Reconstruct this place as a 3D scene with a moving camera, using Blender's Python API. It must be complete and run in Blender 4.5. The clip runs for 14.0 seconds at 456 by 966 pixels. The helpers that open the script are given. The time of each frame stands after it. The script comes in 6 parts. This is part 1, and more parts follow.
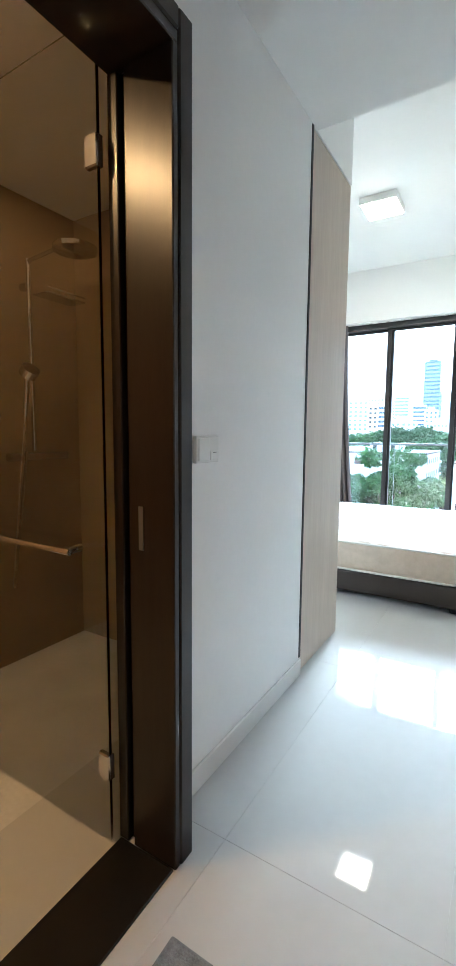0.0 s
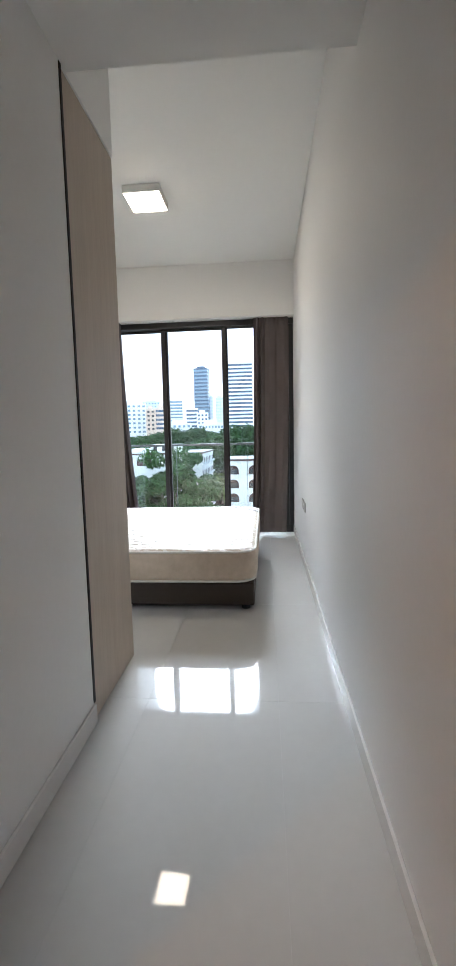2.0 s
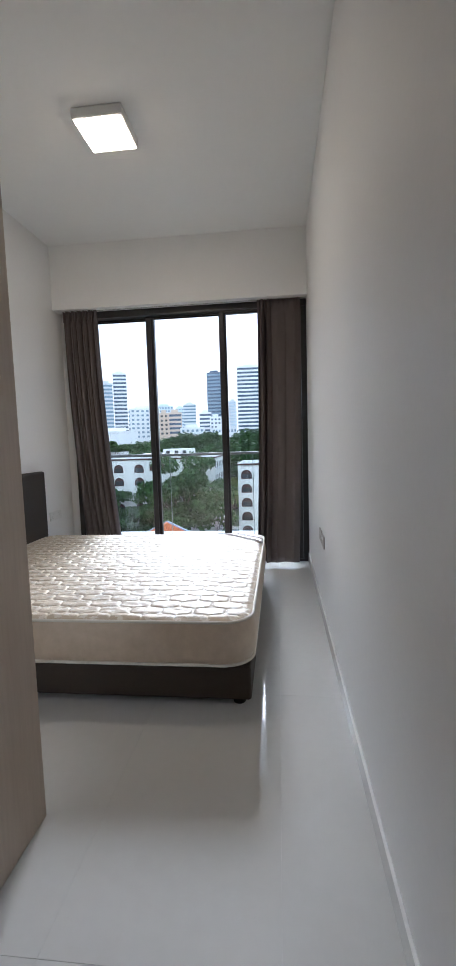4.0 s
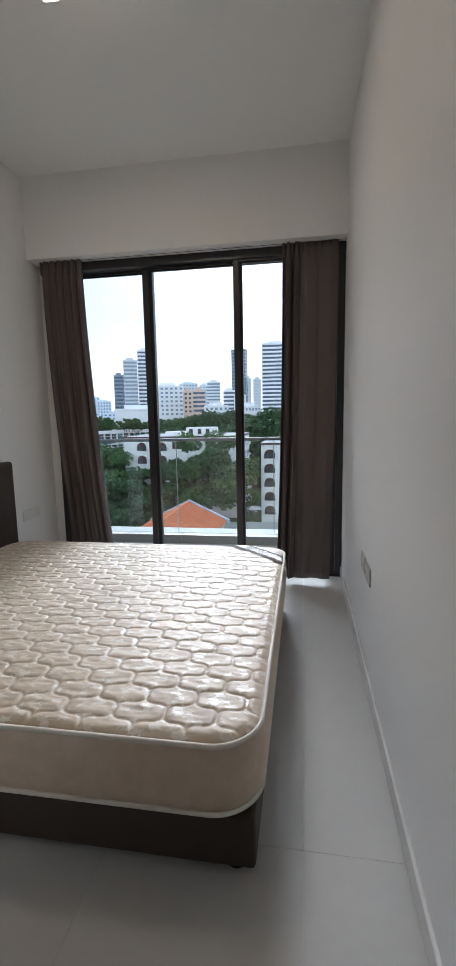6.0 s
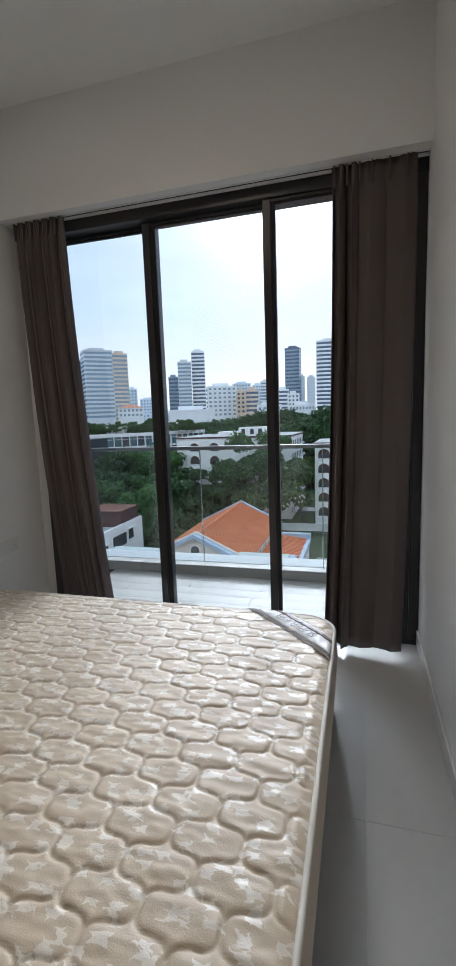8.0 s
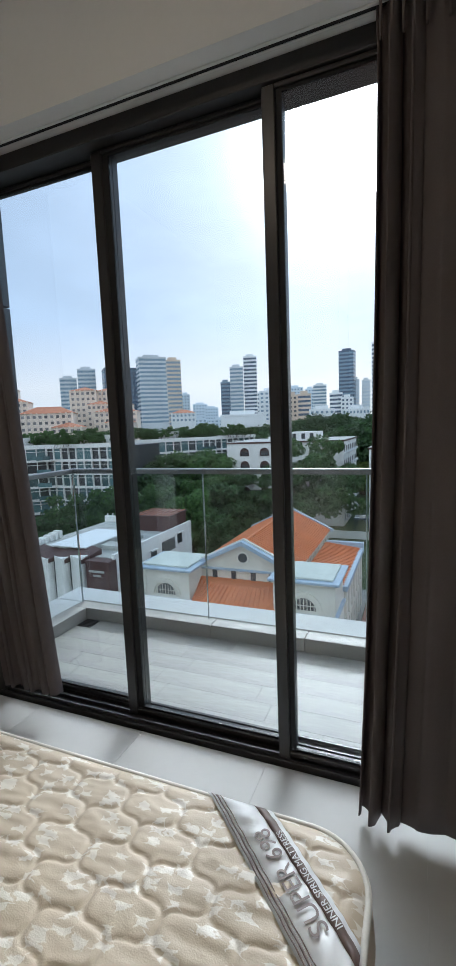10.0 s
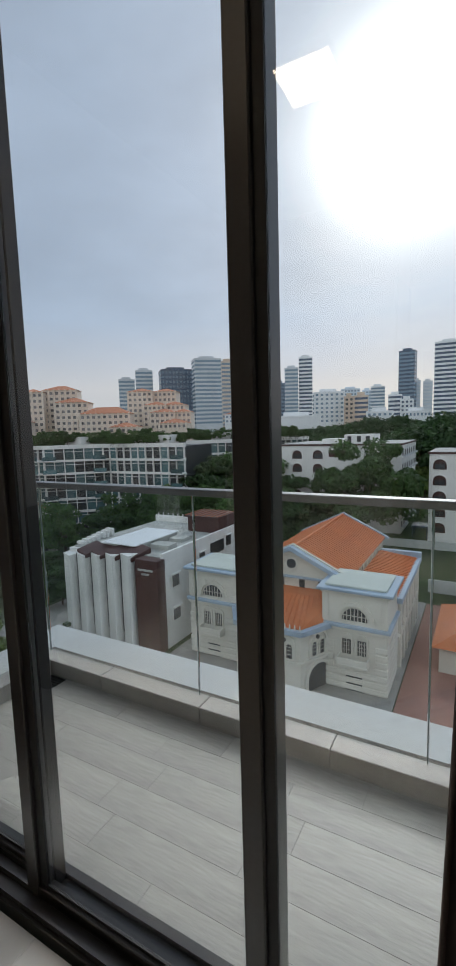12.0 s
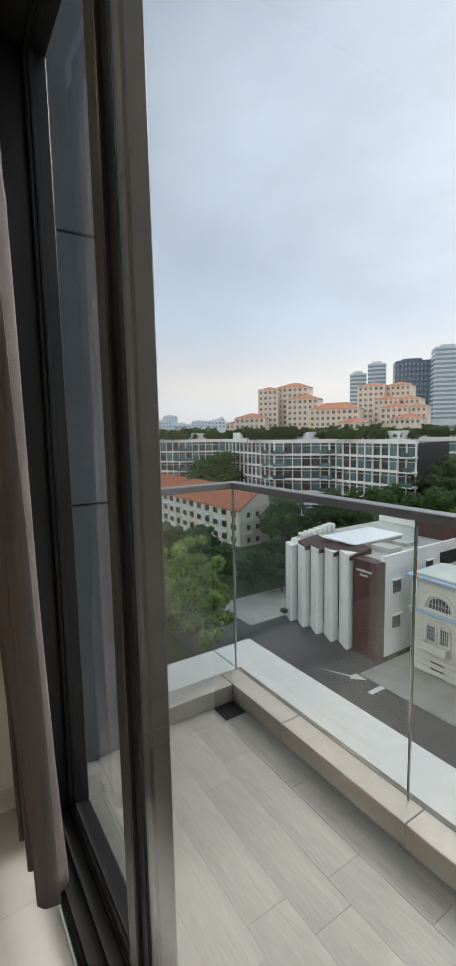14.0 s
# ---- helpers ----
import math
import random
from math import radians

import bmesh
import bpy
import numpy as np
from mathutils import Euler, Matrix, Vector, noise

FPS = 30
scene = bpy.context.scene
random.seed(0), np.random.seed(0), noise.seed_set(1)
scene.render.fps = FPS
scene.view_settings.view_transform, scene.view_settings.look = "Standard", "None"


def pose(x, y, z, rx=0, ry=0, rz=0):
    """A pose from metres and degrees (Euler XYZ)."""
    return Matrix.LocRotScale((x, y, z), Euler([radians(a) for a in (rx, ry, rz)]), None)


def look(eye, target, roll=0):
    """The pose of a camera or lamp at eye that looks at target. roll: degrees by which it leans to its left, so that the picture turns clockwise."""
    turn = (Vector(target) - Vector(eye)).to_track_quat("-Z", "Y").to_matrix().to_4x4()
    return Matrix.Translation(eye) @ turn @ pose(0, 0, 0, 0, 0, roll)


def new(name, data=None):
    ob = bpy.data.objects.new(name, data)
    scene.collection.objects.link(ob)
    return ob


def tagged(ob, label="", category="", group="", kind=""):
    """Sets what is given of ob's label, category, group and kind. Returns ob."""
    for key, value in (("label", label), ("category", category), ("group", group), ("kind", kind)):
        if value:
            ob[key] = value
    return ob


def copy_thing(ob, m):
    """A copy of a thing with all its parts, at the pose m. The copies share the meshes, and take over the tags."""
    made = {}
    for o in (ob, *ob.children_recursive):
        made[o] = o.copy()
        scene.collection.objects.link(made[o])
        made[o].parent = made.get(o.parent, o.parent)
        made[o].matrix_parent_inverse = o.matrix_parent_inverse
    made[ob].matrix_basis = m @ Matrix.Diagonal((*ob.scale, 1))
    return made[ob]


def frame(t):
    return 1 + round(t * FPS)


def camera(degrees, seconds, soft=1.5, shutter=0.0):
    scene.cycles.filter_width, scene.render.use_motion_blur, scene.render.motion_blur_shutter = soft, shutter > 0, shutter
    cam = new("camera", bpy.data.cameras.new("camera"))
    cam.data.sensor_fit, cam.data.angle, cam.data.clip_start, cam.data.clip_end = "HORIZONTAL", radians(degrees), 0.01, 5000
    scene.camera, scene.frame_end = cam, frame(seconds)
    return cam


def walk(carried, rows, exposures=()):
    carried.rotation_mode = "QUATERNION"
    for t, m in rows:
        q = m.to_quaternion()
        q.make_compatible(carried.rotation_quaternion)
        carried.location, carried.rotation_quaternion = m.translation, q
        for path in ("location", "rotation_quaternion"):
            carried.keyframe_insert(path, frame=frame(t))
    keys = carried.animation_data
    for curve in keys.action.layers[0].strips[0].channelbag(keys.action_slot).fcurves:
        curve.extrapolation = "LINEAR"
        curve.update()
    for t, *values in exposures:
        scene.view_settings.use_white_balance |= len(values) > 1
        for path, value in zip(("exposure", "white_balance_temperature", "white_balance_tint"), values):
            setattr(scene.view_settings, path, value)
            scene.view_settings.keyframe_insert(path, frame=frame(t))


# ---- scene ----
cam = camera(53.1, 14.0)

PATH = [
    (0, (-0.252, -6.02, 1.215), (-1.29, -4.324, 1.002), 0.5),
    (0.5, (-0.29, -5.94, 1.214), (-1.038, -4.098, 1.004), 0.8),
    (1, (-0.309, -5.872, 1.213), (-0.764, -3.935, 1.007), 0.3),
    (1.5, (-0.339, -5.812, 1.212), (-0.589, -3.839, 1.006), -0.5),
    (2, (-0.351, -5.728, 1.211), (-0.516, -3.745, 1.005), -1.3),
    (2.5, (-0.309, -5.509, 1.238), (-0.459, -3.526, 1.031), -1.6),
    (3, (-0.273, -5.289, 1.258), (-0.439, -3.305, 1.067), -1.5),
    (3.5, (-0.28, -4.98, 1.254), (-0.48, -2.998, 1.075), -1.7),
    (6, (-0.312, -3.783, 1.301), (-0.637, -1.829, 1.023), -1.1),
    (6.5, (-0.277, -3.528, 1.313), (-0.673, -1.587, 1.034), -1.5),
    (7, (-0.266, -3.316, 1.305), (-0.735, -1.392, 1.022), -1.8),
    (7.5, (-0.308, -3.016, 1.313), (-0.823, -1.104, 1.034), -1.7),
    (8, (-0.332, -2.747, 1.322), (-0.884, -0.845, 1.049), -2.0),
    (10.5, (-0.357, -1.467, 1.383), (-1.169, 0.345, 1.14), -2.1),
    (11, (-0.383, -1.223, 1.371), (-1.232, 0.572, 1.13), -1.9),
    (11.5, (-0.452, -0.94, 1.376), (-1.331, 0.841, 1.14), -1.6),
    (12, (-0.471, -0.766, 1.38), (-1.441, 0.968, 1.147), -1.6),
    (12.5, (-0.492, -0.545, 1.376), (-1.718, 1.019, 1.147), -1.9),
    (13, (-0.557, -0.424, 1.354), (-2.006, 0.934, 1.117), -2.0),
    (13.5, (-0.674, -0.344, 1.364), (-2.278, 0.828, 1.13), -1.3),
    (14, (-0.773, -0.284, 1.376), (-2.44, 0.796, 1.146), -1.1),
]
EXPOSURES = [(0.0, 2.7, 4750, -2), (0.5, 2.15, 5000, -1), (1.0, 1.72, 5200, 3), (2.5, 1.40, 5400, 8), (3.5, 1.08, 5350, 10), (6.0, 0.50, 5500, 10), (8.0, 0.20, 5500, 9), (10.5, 0.10, 5600, 6), (11.5, -0.10, 5950, 10), (12.0, -0.38, 6150, 10), (12.5, -0.48, 6350, 10), (13.0, -0.08, 6500, 10), (14.0, 0.2, 6600, 10)]
walk(cam, [(t, look(eye, target, roll)) for t, eye, target, roll in PATH], EXPOSURES)

# ---- daylight ----
SUN_AZ = 8.0      # degrees to the left of +y
SUN_EL = 29.0
world = bpy.data.worlds.new("sky")
scene.world = world
world.use_nodes = True
wt = world.node_tree
wt.nodes.clear()
w_out = wt.nodes.new("ShaderNodeOutputWorld")
w_bg = wt.nodes.new("ShaderNodeBackground")
w_sky = wt.nodes.new("ShaderNodeTexSky")
w_sky.sky_type = "NISHITA"
w_sky.sun_disc = False
w_sky.sun_elevation = radians(SUN_EL)
w_sky.sun_rotation = radians(-SUN_AZ)
w_sky.dust_density = 1.5
w_sky.air_density = 1.0
w_co = wt.nodes.new("ShaderNodeTexCoord")
# thin cloud veil: pale cloud colour, patchy, thicker and brighter round the sun
w_map = wt.nodes.new("ShaderNodeMapping")
w_map.inputs["Scale"].default_value = (1.0, 1.0, 2.6)
w_noise = wt.nodes.new("ShaderNodeTexNoise")
w_noise.inputs["Scale"].default_value = 2.3
w_noise.inputs["Detail"].default_value = 7.0
w_noise.inputs["Roughness"].default_value = 0.55
w_ramp = wt.nodes.new("ShaderNodeValToRGB")
w_ramp.color_ramp.elements[0].position = 0.30
w_ramp.color_ramp.elements[0].color = (0.78, 0.78, 0.78, 1)
w_ramp.color_ramp.elements[1].position = 0.72
w_ramp.color_ramp.elements[1].color = (0.92, 0.92, 0.92, 1)
w_dot = wt.nodes.new("ShaderNodeVectorMath")
w_dot.operation = "DOT_PRODUCT"
sx, sy, sz = (-math.sin(radians(SUN_AZ)) * math.cos(radians(SUN_EL)), math.cos(radians(SUN_AZ)) * math.cos(radians(SUN_EL)), math.sin(radians(SUN_EL)))
w_dot.inputs[1].default_value = (sx, sy, sz)
w_glow = wt.nodes.new("ShaderNodeValToRGB")
g = w_glow.color_ramp
g.elements[0].position, g.elements[0].color = 0.0, (14.5, 14.6, 14.6, 1)
g.elements[1].position, g.elements[1].color = 1.0, (46.0, 46.0, 45.0, 1)
for p, c in ((0.40, (12.0, 12.4, 12.8, 1)), (0.62, (7.2, 8.1, 9.5, 1)), (0.80, (5.8, 6.8, 8.3, 1)), (0.93, (6.3, 7.2, 8.6, 1)), (0.968, (7.0, 7.8, 9.1, 1)), (0.987, (8.4, 9.1, 10.1, 1)), (0.9945, (13.0, 13.5, 14.0, 1)), (0.9985, (26.0, 26.2, 26.0, 1))):
    e = g.elements.new(p)
    e.color = c
w_mix = wt.nodes.new("ShaderNodeMix")
w_mix.data_type = "RGBA"
L = wt.links.new
L(w_co.outputs["Generated"], w_map.inputs["Vector"])
L(w_map.outputs["Vector"], w_noise.inputs["Vector"])
L(w_noise.outputs["Fac"], w_ramp.inputs["Fac"])
L(w_co.outputs["Generated"], w_dot.inputs[0])
w_half = wt.nodes.new("ShaderNodeMapRange")
w_half.inputs["From Min"].default_value = -1.0
L(w_dot.outputs["Value"], w_half.inputs["Value"])
L(w_half.outputs["Result"], w_glow.inputs["Fac"])
L(w_ramp.outputs["Color"], w_mix.inputs["Factor"])
L(w_sky.outputs["Color"], w_mix.inputs["A"])
w_cl = wt.nodes.new("ShaderNodeTexNoise")
w_cl.inputs["Scale"].default_value = 2.2
w_cl.inputs["Detail"].default_value = 9.0
w_cl.inputs["Roughness"].default_value = 0.6
L(w_map.outputs["Vector"], w_cl.inputs["Vector"])
w_cr = wt.nodes.new("ShaderNodeMapRange")
w_cr.inputs["From Min"].default_value, w_cr.inputs["From Max"].default_value = 0.35, 0.65
w_cr.inputs["To Min"].default_value, w_cr.inputs["To Max"].default_value = 0.90, 1.10
L(w_cl.outputs["Fac"], w_cr.inputs["Value"])
w_mul = wt.nodes.new("ShaderNodeVectorMath")
w_mul.operation = "SCALE"
L(w_glow.outputs["Color"], w_mul.inputs[0])
L(w_cr.outputs["Result"], w_mul.inputs["Scale"])
w_sep = wt.nodes.new("ShaderNodeSeparateXYZ")
L(w_co.outputs["Generated"], w_sep.inputs["Vector"])
w_low = wt.nodes.new("ShaderNodeValToRGB")
lr = w_low.color_ramp
lr.elements[0].position, lr.elements[0].color = 0.0, (0.35, 0.35, 0.35, 1)
lr.elements[1].position, lr.elements[1].color = 0.22, (0.0, 0.0, 0.0, 1)
e = lr.elements.new(0.09)
e.color = (0.75, 0.75, 0.75, 1)
L(w_sep.outputs["Z"], w_low.inputs["Fac"])
w_warm = wt.nodes.new("ShaderNodeMix")
w_warm.data_type = "RGBA"
w_warm.inputs["B"].default_value = (9.6, 8.8, 8.6, 1)
L(w_low.outputs["Color"], w_warm.inputs["Factor"])
L(w_mul.outputs["Vector"], w_warm.inputs["A"])
L(w_warm.outputs["Result"], w_mix.inputs["B"])
L(w_mix.outputs["Result"], w_bg.inputs["Color"])
w_bg.inputs["Strength"].default_value = 0.10
L(w_bg.outputs["Background"], w_out.inputs["Surface"])

sun_data = bpy.data.lights.new("sun", "SUN")
sun_data.energy = 1.2
sun_data.angle = radians(12)
sun_data.color = (1.0, 0.97, 0.93)
sun_lamp = new("sun", sun_data)
sun_lamp.matrix_world = look((sx * 50, sy * 50, sz * 50), (0, 0, 0))


# ---- materials ----
def mat(name, col, rough=0.5, metal=0.0, var=0.12, scale=6.0, fine=60.0, bump=0.1, bump_scale=120.0, alt=None, spec=0.5, per_object=0.0, stretch=(1, 1, 1), coat=0.0, rough_var=0.1):
    m = bpy.data.materials.new(name)
    m.use_nodes = True
    nt = m.node_tree
    b = nt.nodes["Principled BSDF"]
    b.inputs["Metallic"].default_value = metal
    b.inputs["Specular IOR Level"].default_value = spec
    b.inputs["Coat Weight"].default_value = coat
    b.inputs["Coat Roughness"].default_value = 0.06
    co = nt.nodes.new("ShaderNodeTexCoord")
    mp = nt.nodes.new("ShaderNodeMapping")
    mp.inputs["Scale"].default_value = stretch
    nt.links.new(co.outputs["Object"], mp.inputs["Vector"])
    n1 = nt.nodes.new("ShaderNodeTexNoise")
    n1.inputs["Scale"].default_value, n1.inputs["Detail"].default_value = scale, 5
    n2 = nt.nodes.new("ShaderNodeTexNoise")
    n2.inputs["Scale"].default_value, n2.inputs["Detail"].default_value = fine, 4
    for n in (n1, n2):
        nt.links.new(mp.outputs["Vector"], n.inputs["Vector"])
    add = nt.nodes.new("ShaderNodeMath")
    add.operation = "MULTIPLY_ADD"
    add.inputs[1].default_value = 0.6
    half = nt.nodes.new("ShaderNodeMath")
    half.operation = "MULTIPLY"
    half.inputs[1].default_value = 0.4
    nt.links.new(n2.outputs["Fac"], half.inputs[0])
    nt.links.new(n1.outputs["Fac"], add.inputs[0])
    nt.links.new(half.outputs["Value"], add.inputs[2])
    ramp = nt.nodes.new("ShaderNodeValToRGB")
    lo = alt if alt else tuple(c * (1 - var) for c in col)
    hi = col if alt else tuple(min(1, c * (1 + var)) for c in col)
    ramp.color_ramp.elements[0].position, ramp.color_ramp.elements[0].color = 0.34, (*lo, 1)
    ramp.color_ramp.elements[1].position, ramp.color_ramp.elements[1].color = 0.66, (*hi, 1)
    nt.links.new(add.outputs["Value"], ramp.inputs["Fac"])
    last = ramp.outputs["Color"]
    if per_object:
        oi = nt.nodes.new("ShaderNodeObjectInfo")
        mr = nt.nodes.new("ShaderNodeMapRange")
        mr.inputs["To Min"].default_value, mr.inputs["To Max"].default_value = 1 - per_object, 1 + per_object
        nt.links.new(oi.outputs["Random"], mr.inputs["Value"])
        hs = nt.nodes.new("ShaderNodeHueSaturation")
        nt.links.new(mr.outputs["Result"], hs.inputs["Value"])
        nt.links.new(last, hs.inputs["Color"])
        last = hs.outputs["Color"]
    nt.links.new(last, b.inputs["Base Color"])
    rr = nt.nodes.new("ShaderNodeMapRange")
    rr.inputs["To Min"].default_value, rr.inputs["To Max"].default_value = max(0.01, rough * (1 - rough_var)), min(1, rough * (1 + rough_var))
    nt.links.new(n1.outputs["Fac"], rr.inputs["Value"])
    nt.links.new(rr.outputs["Result"], b.inputs["Roughness"])
    if bump:
        n3 = nt.nodes.new("ShaderNodeTexNoise")
        n3.inputs["Scale"].default_value, n3.inputs["Detail"].default_value = bump_scale, 3
        nt.links.new(mp.outputs["Vector"], n3.inputs["Vector"])
        bp = nt.nodes.new("ShaderNodeBump")
        bp.inputs["Strength"].default_value, bp.inputs["Distance"].default_value = bump, 0.004
        nt.links.new(n3.outputs["Fac"], bp.inputs["Height"])
        nt.links.new(bp.outputs["Normal"], b.inputs["Normal"])
    return m


def glass_mat(name, tint=(0.93, 0.97, 0.96), rough=0.0, ior=1.45):
    m = bpy.data.materials.new(name)
    m.use_nodes = True
    b = m.node_tree.nodes["Principled BSDF"]
    b.inputs["Base Color"].default_value = (*tint, 1)
    b.inputs["Transmission Weight"].default_value = 1.0
    b.inputs["Roughness"].default_value = rough
    b.inputs["IOR"].default_value = ior
    return m


def emit_mat(name, col, power):
    m = bpy.data.materials.new(name)
    m.use_nodes = True
    b = m.node_tree.nodes["Principled BSDF"]
    b.inputs["Base Color"].default_value = (0.9, 0.88, 0.84, 1)
    b.inputs["Emission Color"].default_value = (*col, 1)
    b.inputs["Emission Strength"].default_value = power
    return m


M_WALL = mat("white_wall_paint", (0.85, 0.845, 0.835), 0.62, var=0.015, scale=1.3, fine=40, bump=0.05, bump_scale=260)
M_CEIL = mat("ceiling_paint", (0.87, 0.87, 0.86), 0.8, var=0.012, scale=1.1, fine=30, bump=0.04, bump_scale=220)
M_LABEL = mat("label_white_satin", (0.74, 0.73, 0.71), 0.4, var=0.03, scale=20, bump=0.05)
M_LABELBROWN = mat("label_brown_print", (0.16, 0.11, 0.09), 0.5, var=0.08, scale=30, bump=0)
M_BASE = mat("baseboard_paint", (0.80, 0.79, 0.77), 0.22, var=0.02, scale=4, bump=0.02)
M_TILE = mat("polished_white_tile", (0.57, 0.56, 0.535), 0.035, var=0.022, scale=1.6, fine=25, bump=0.004, bump_scale=6, per_object=0.012, spec=0.21)
M_GROUT = mat("pale_grout", (0.64, 0.63, 0.61), 0.8, var=0.1)
M_WOOD = mat("light_oak_laminate", (0.54, 0.455, 0.37), 0.5, alt=(0.455, 0.375, 0.295), scale=1.6, fine=9, bump=0.05, bump_scale=40, stretch=(9, 9, 0.7))
M_DARKWOOD = mat("dark_walnut_veneer", (0.026, 0.017, 0.012), 0.30, alt=(0.013, 0.008, 0.006), scale=4, fine=40, bump=0.06, stretch=(10, 10, 0.8))
M_FRAME = mat("dark_bronze_aluminium", (0.046, 0.044, 0.044), 0.34, metal=0.35, var=0.1, scale=3, fine=90, bump=0.02, rough_var=0.2)
M_GASKET = mat("black_gasket", (0.008, 0.008, 0.009), 0.6, bump=0.02)
M_GLASS = glass_mat("window_glass", (0.95, 0.98, 0.975))
M_RAILGLASS = glass_mat("balustrade_glass", (0.955, 0.992, 0.98))
M_STEEL = mat("brushed_steel", (0.29, 0.29, 0.285), 0.5, metal=1.0, var=0.08, scale=5, fine=120, bump=0.02, stretch=(1, 1, 1))
M_CHROME = mat("chrome", (0.72, 0.72, 0.72), 0.08, metal=1.0, var=0.03, bump=0)
M_PLASTIC = mat("white_plastic", (0.78, 0.78, 0.76), 0.3, var=0.02, bump=0.01)
M_SOCKET = mat("beige_grey_socket_plastic", (0.46, 0.43, 0.39), 0.35, var=0.04, bump=0.01)
M_SWITCH = mat("switch_grey", (0.22, 0.22, 0.22), 0.4, var=0.05, bump=0)
M_BEDBASE = mat("brown_leatherette", (0.040, 0.027, 0.018), 0.62, var=0.16, scale=8, fine=160, bump=0.25, bump_scale=320)
M_PIPING = mat("cream_piping", (0.70, 0.66, 0.58), 0.6, var=0.06, bump=0.2, bump_scale=300)
M_BORDER = mat("cream_satin_border", (0.62, 0.50, 0.375), 0.42, alt=(0.53, 0.42, 0.305), scale=13, fine=30, bump=0.12, bump_scale=160, rough_var=0.3)
M_CURTAIN = mat("taupe_curtain_cloth", (0.125, 0.102, 0.098), 0.82, var=0.12, scale=3, fine=260, bump=0.3, bump_scale=520)
M_DECK = mat("pale_grey_plank_tile", (0.43, 0.41, 0.37), 0.5, alt=(0.25, 0.24, 0.215), scale=2.2, fine=26, bump=0.14, bump_scale=60, per_object=0.05, stretch=(0.5, 4.5, 1))
M_DECKJOINT = mat("deck_joint_grout", (0.50, 0.485, 0.45), 0.85, var=0.15)
M_KERB = mat("kerb_tile", (0.36, 0.345, 0.315), 0.55, var=0.12, scale=3, fine=45, bump=0.12)
M_LEDGE = mat("ledge_white_paint", (0.78, 0.775, 0.75), 0.65, alt=(0.66, 0.65, 0.62), scale=1.1, fine=24, bump=0.1)
M_DARKWALL = mat("dark_textured_paint", (0.125, 0.138, 0.152), 0.7, var=0.15, scale=3, fine=40, bump=0.7, bump_scale=30)
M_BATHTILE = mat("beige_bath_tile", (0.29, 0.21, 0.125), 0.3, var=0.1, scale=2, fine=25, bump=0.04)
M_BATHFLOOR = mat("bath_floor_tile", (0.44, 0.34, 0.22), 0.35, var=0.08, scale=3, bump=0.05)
M_BLACKSTONE = mat("black_threshold_stone", (0.008, 0.007, 0.007), 0.3, var=0.2, scale=8, bump=0.02)
M_MAT = mat("grey_rug_pile", (0.20, 0.21, 0.22), 0.95, var=0.35, scale=30, fine=200, bump=1.0, bump_scale=260)
M_LAMP = emit_mat("lamp_diffuser", (1.0, 0.77, 0.53), 20.0)
M_LAMPBODY = mat("lamp_white_metal", (0.80, 0.79, 0.77), 0.4, var=0.02, bump=0)


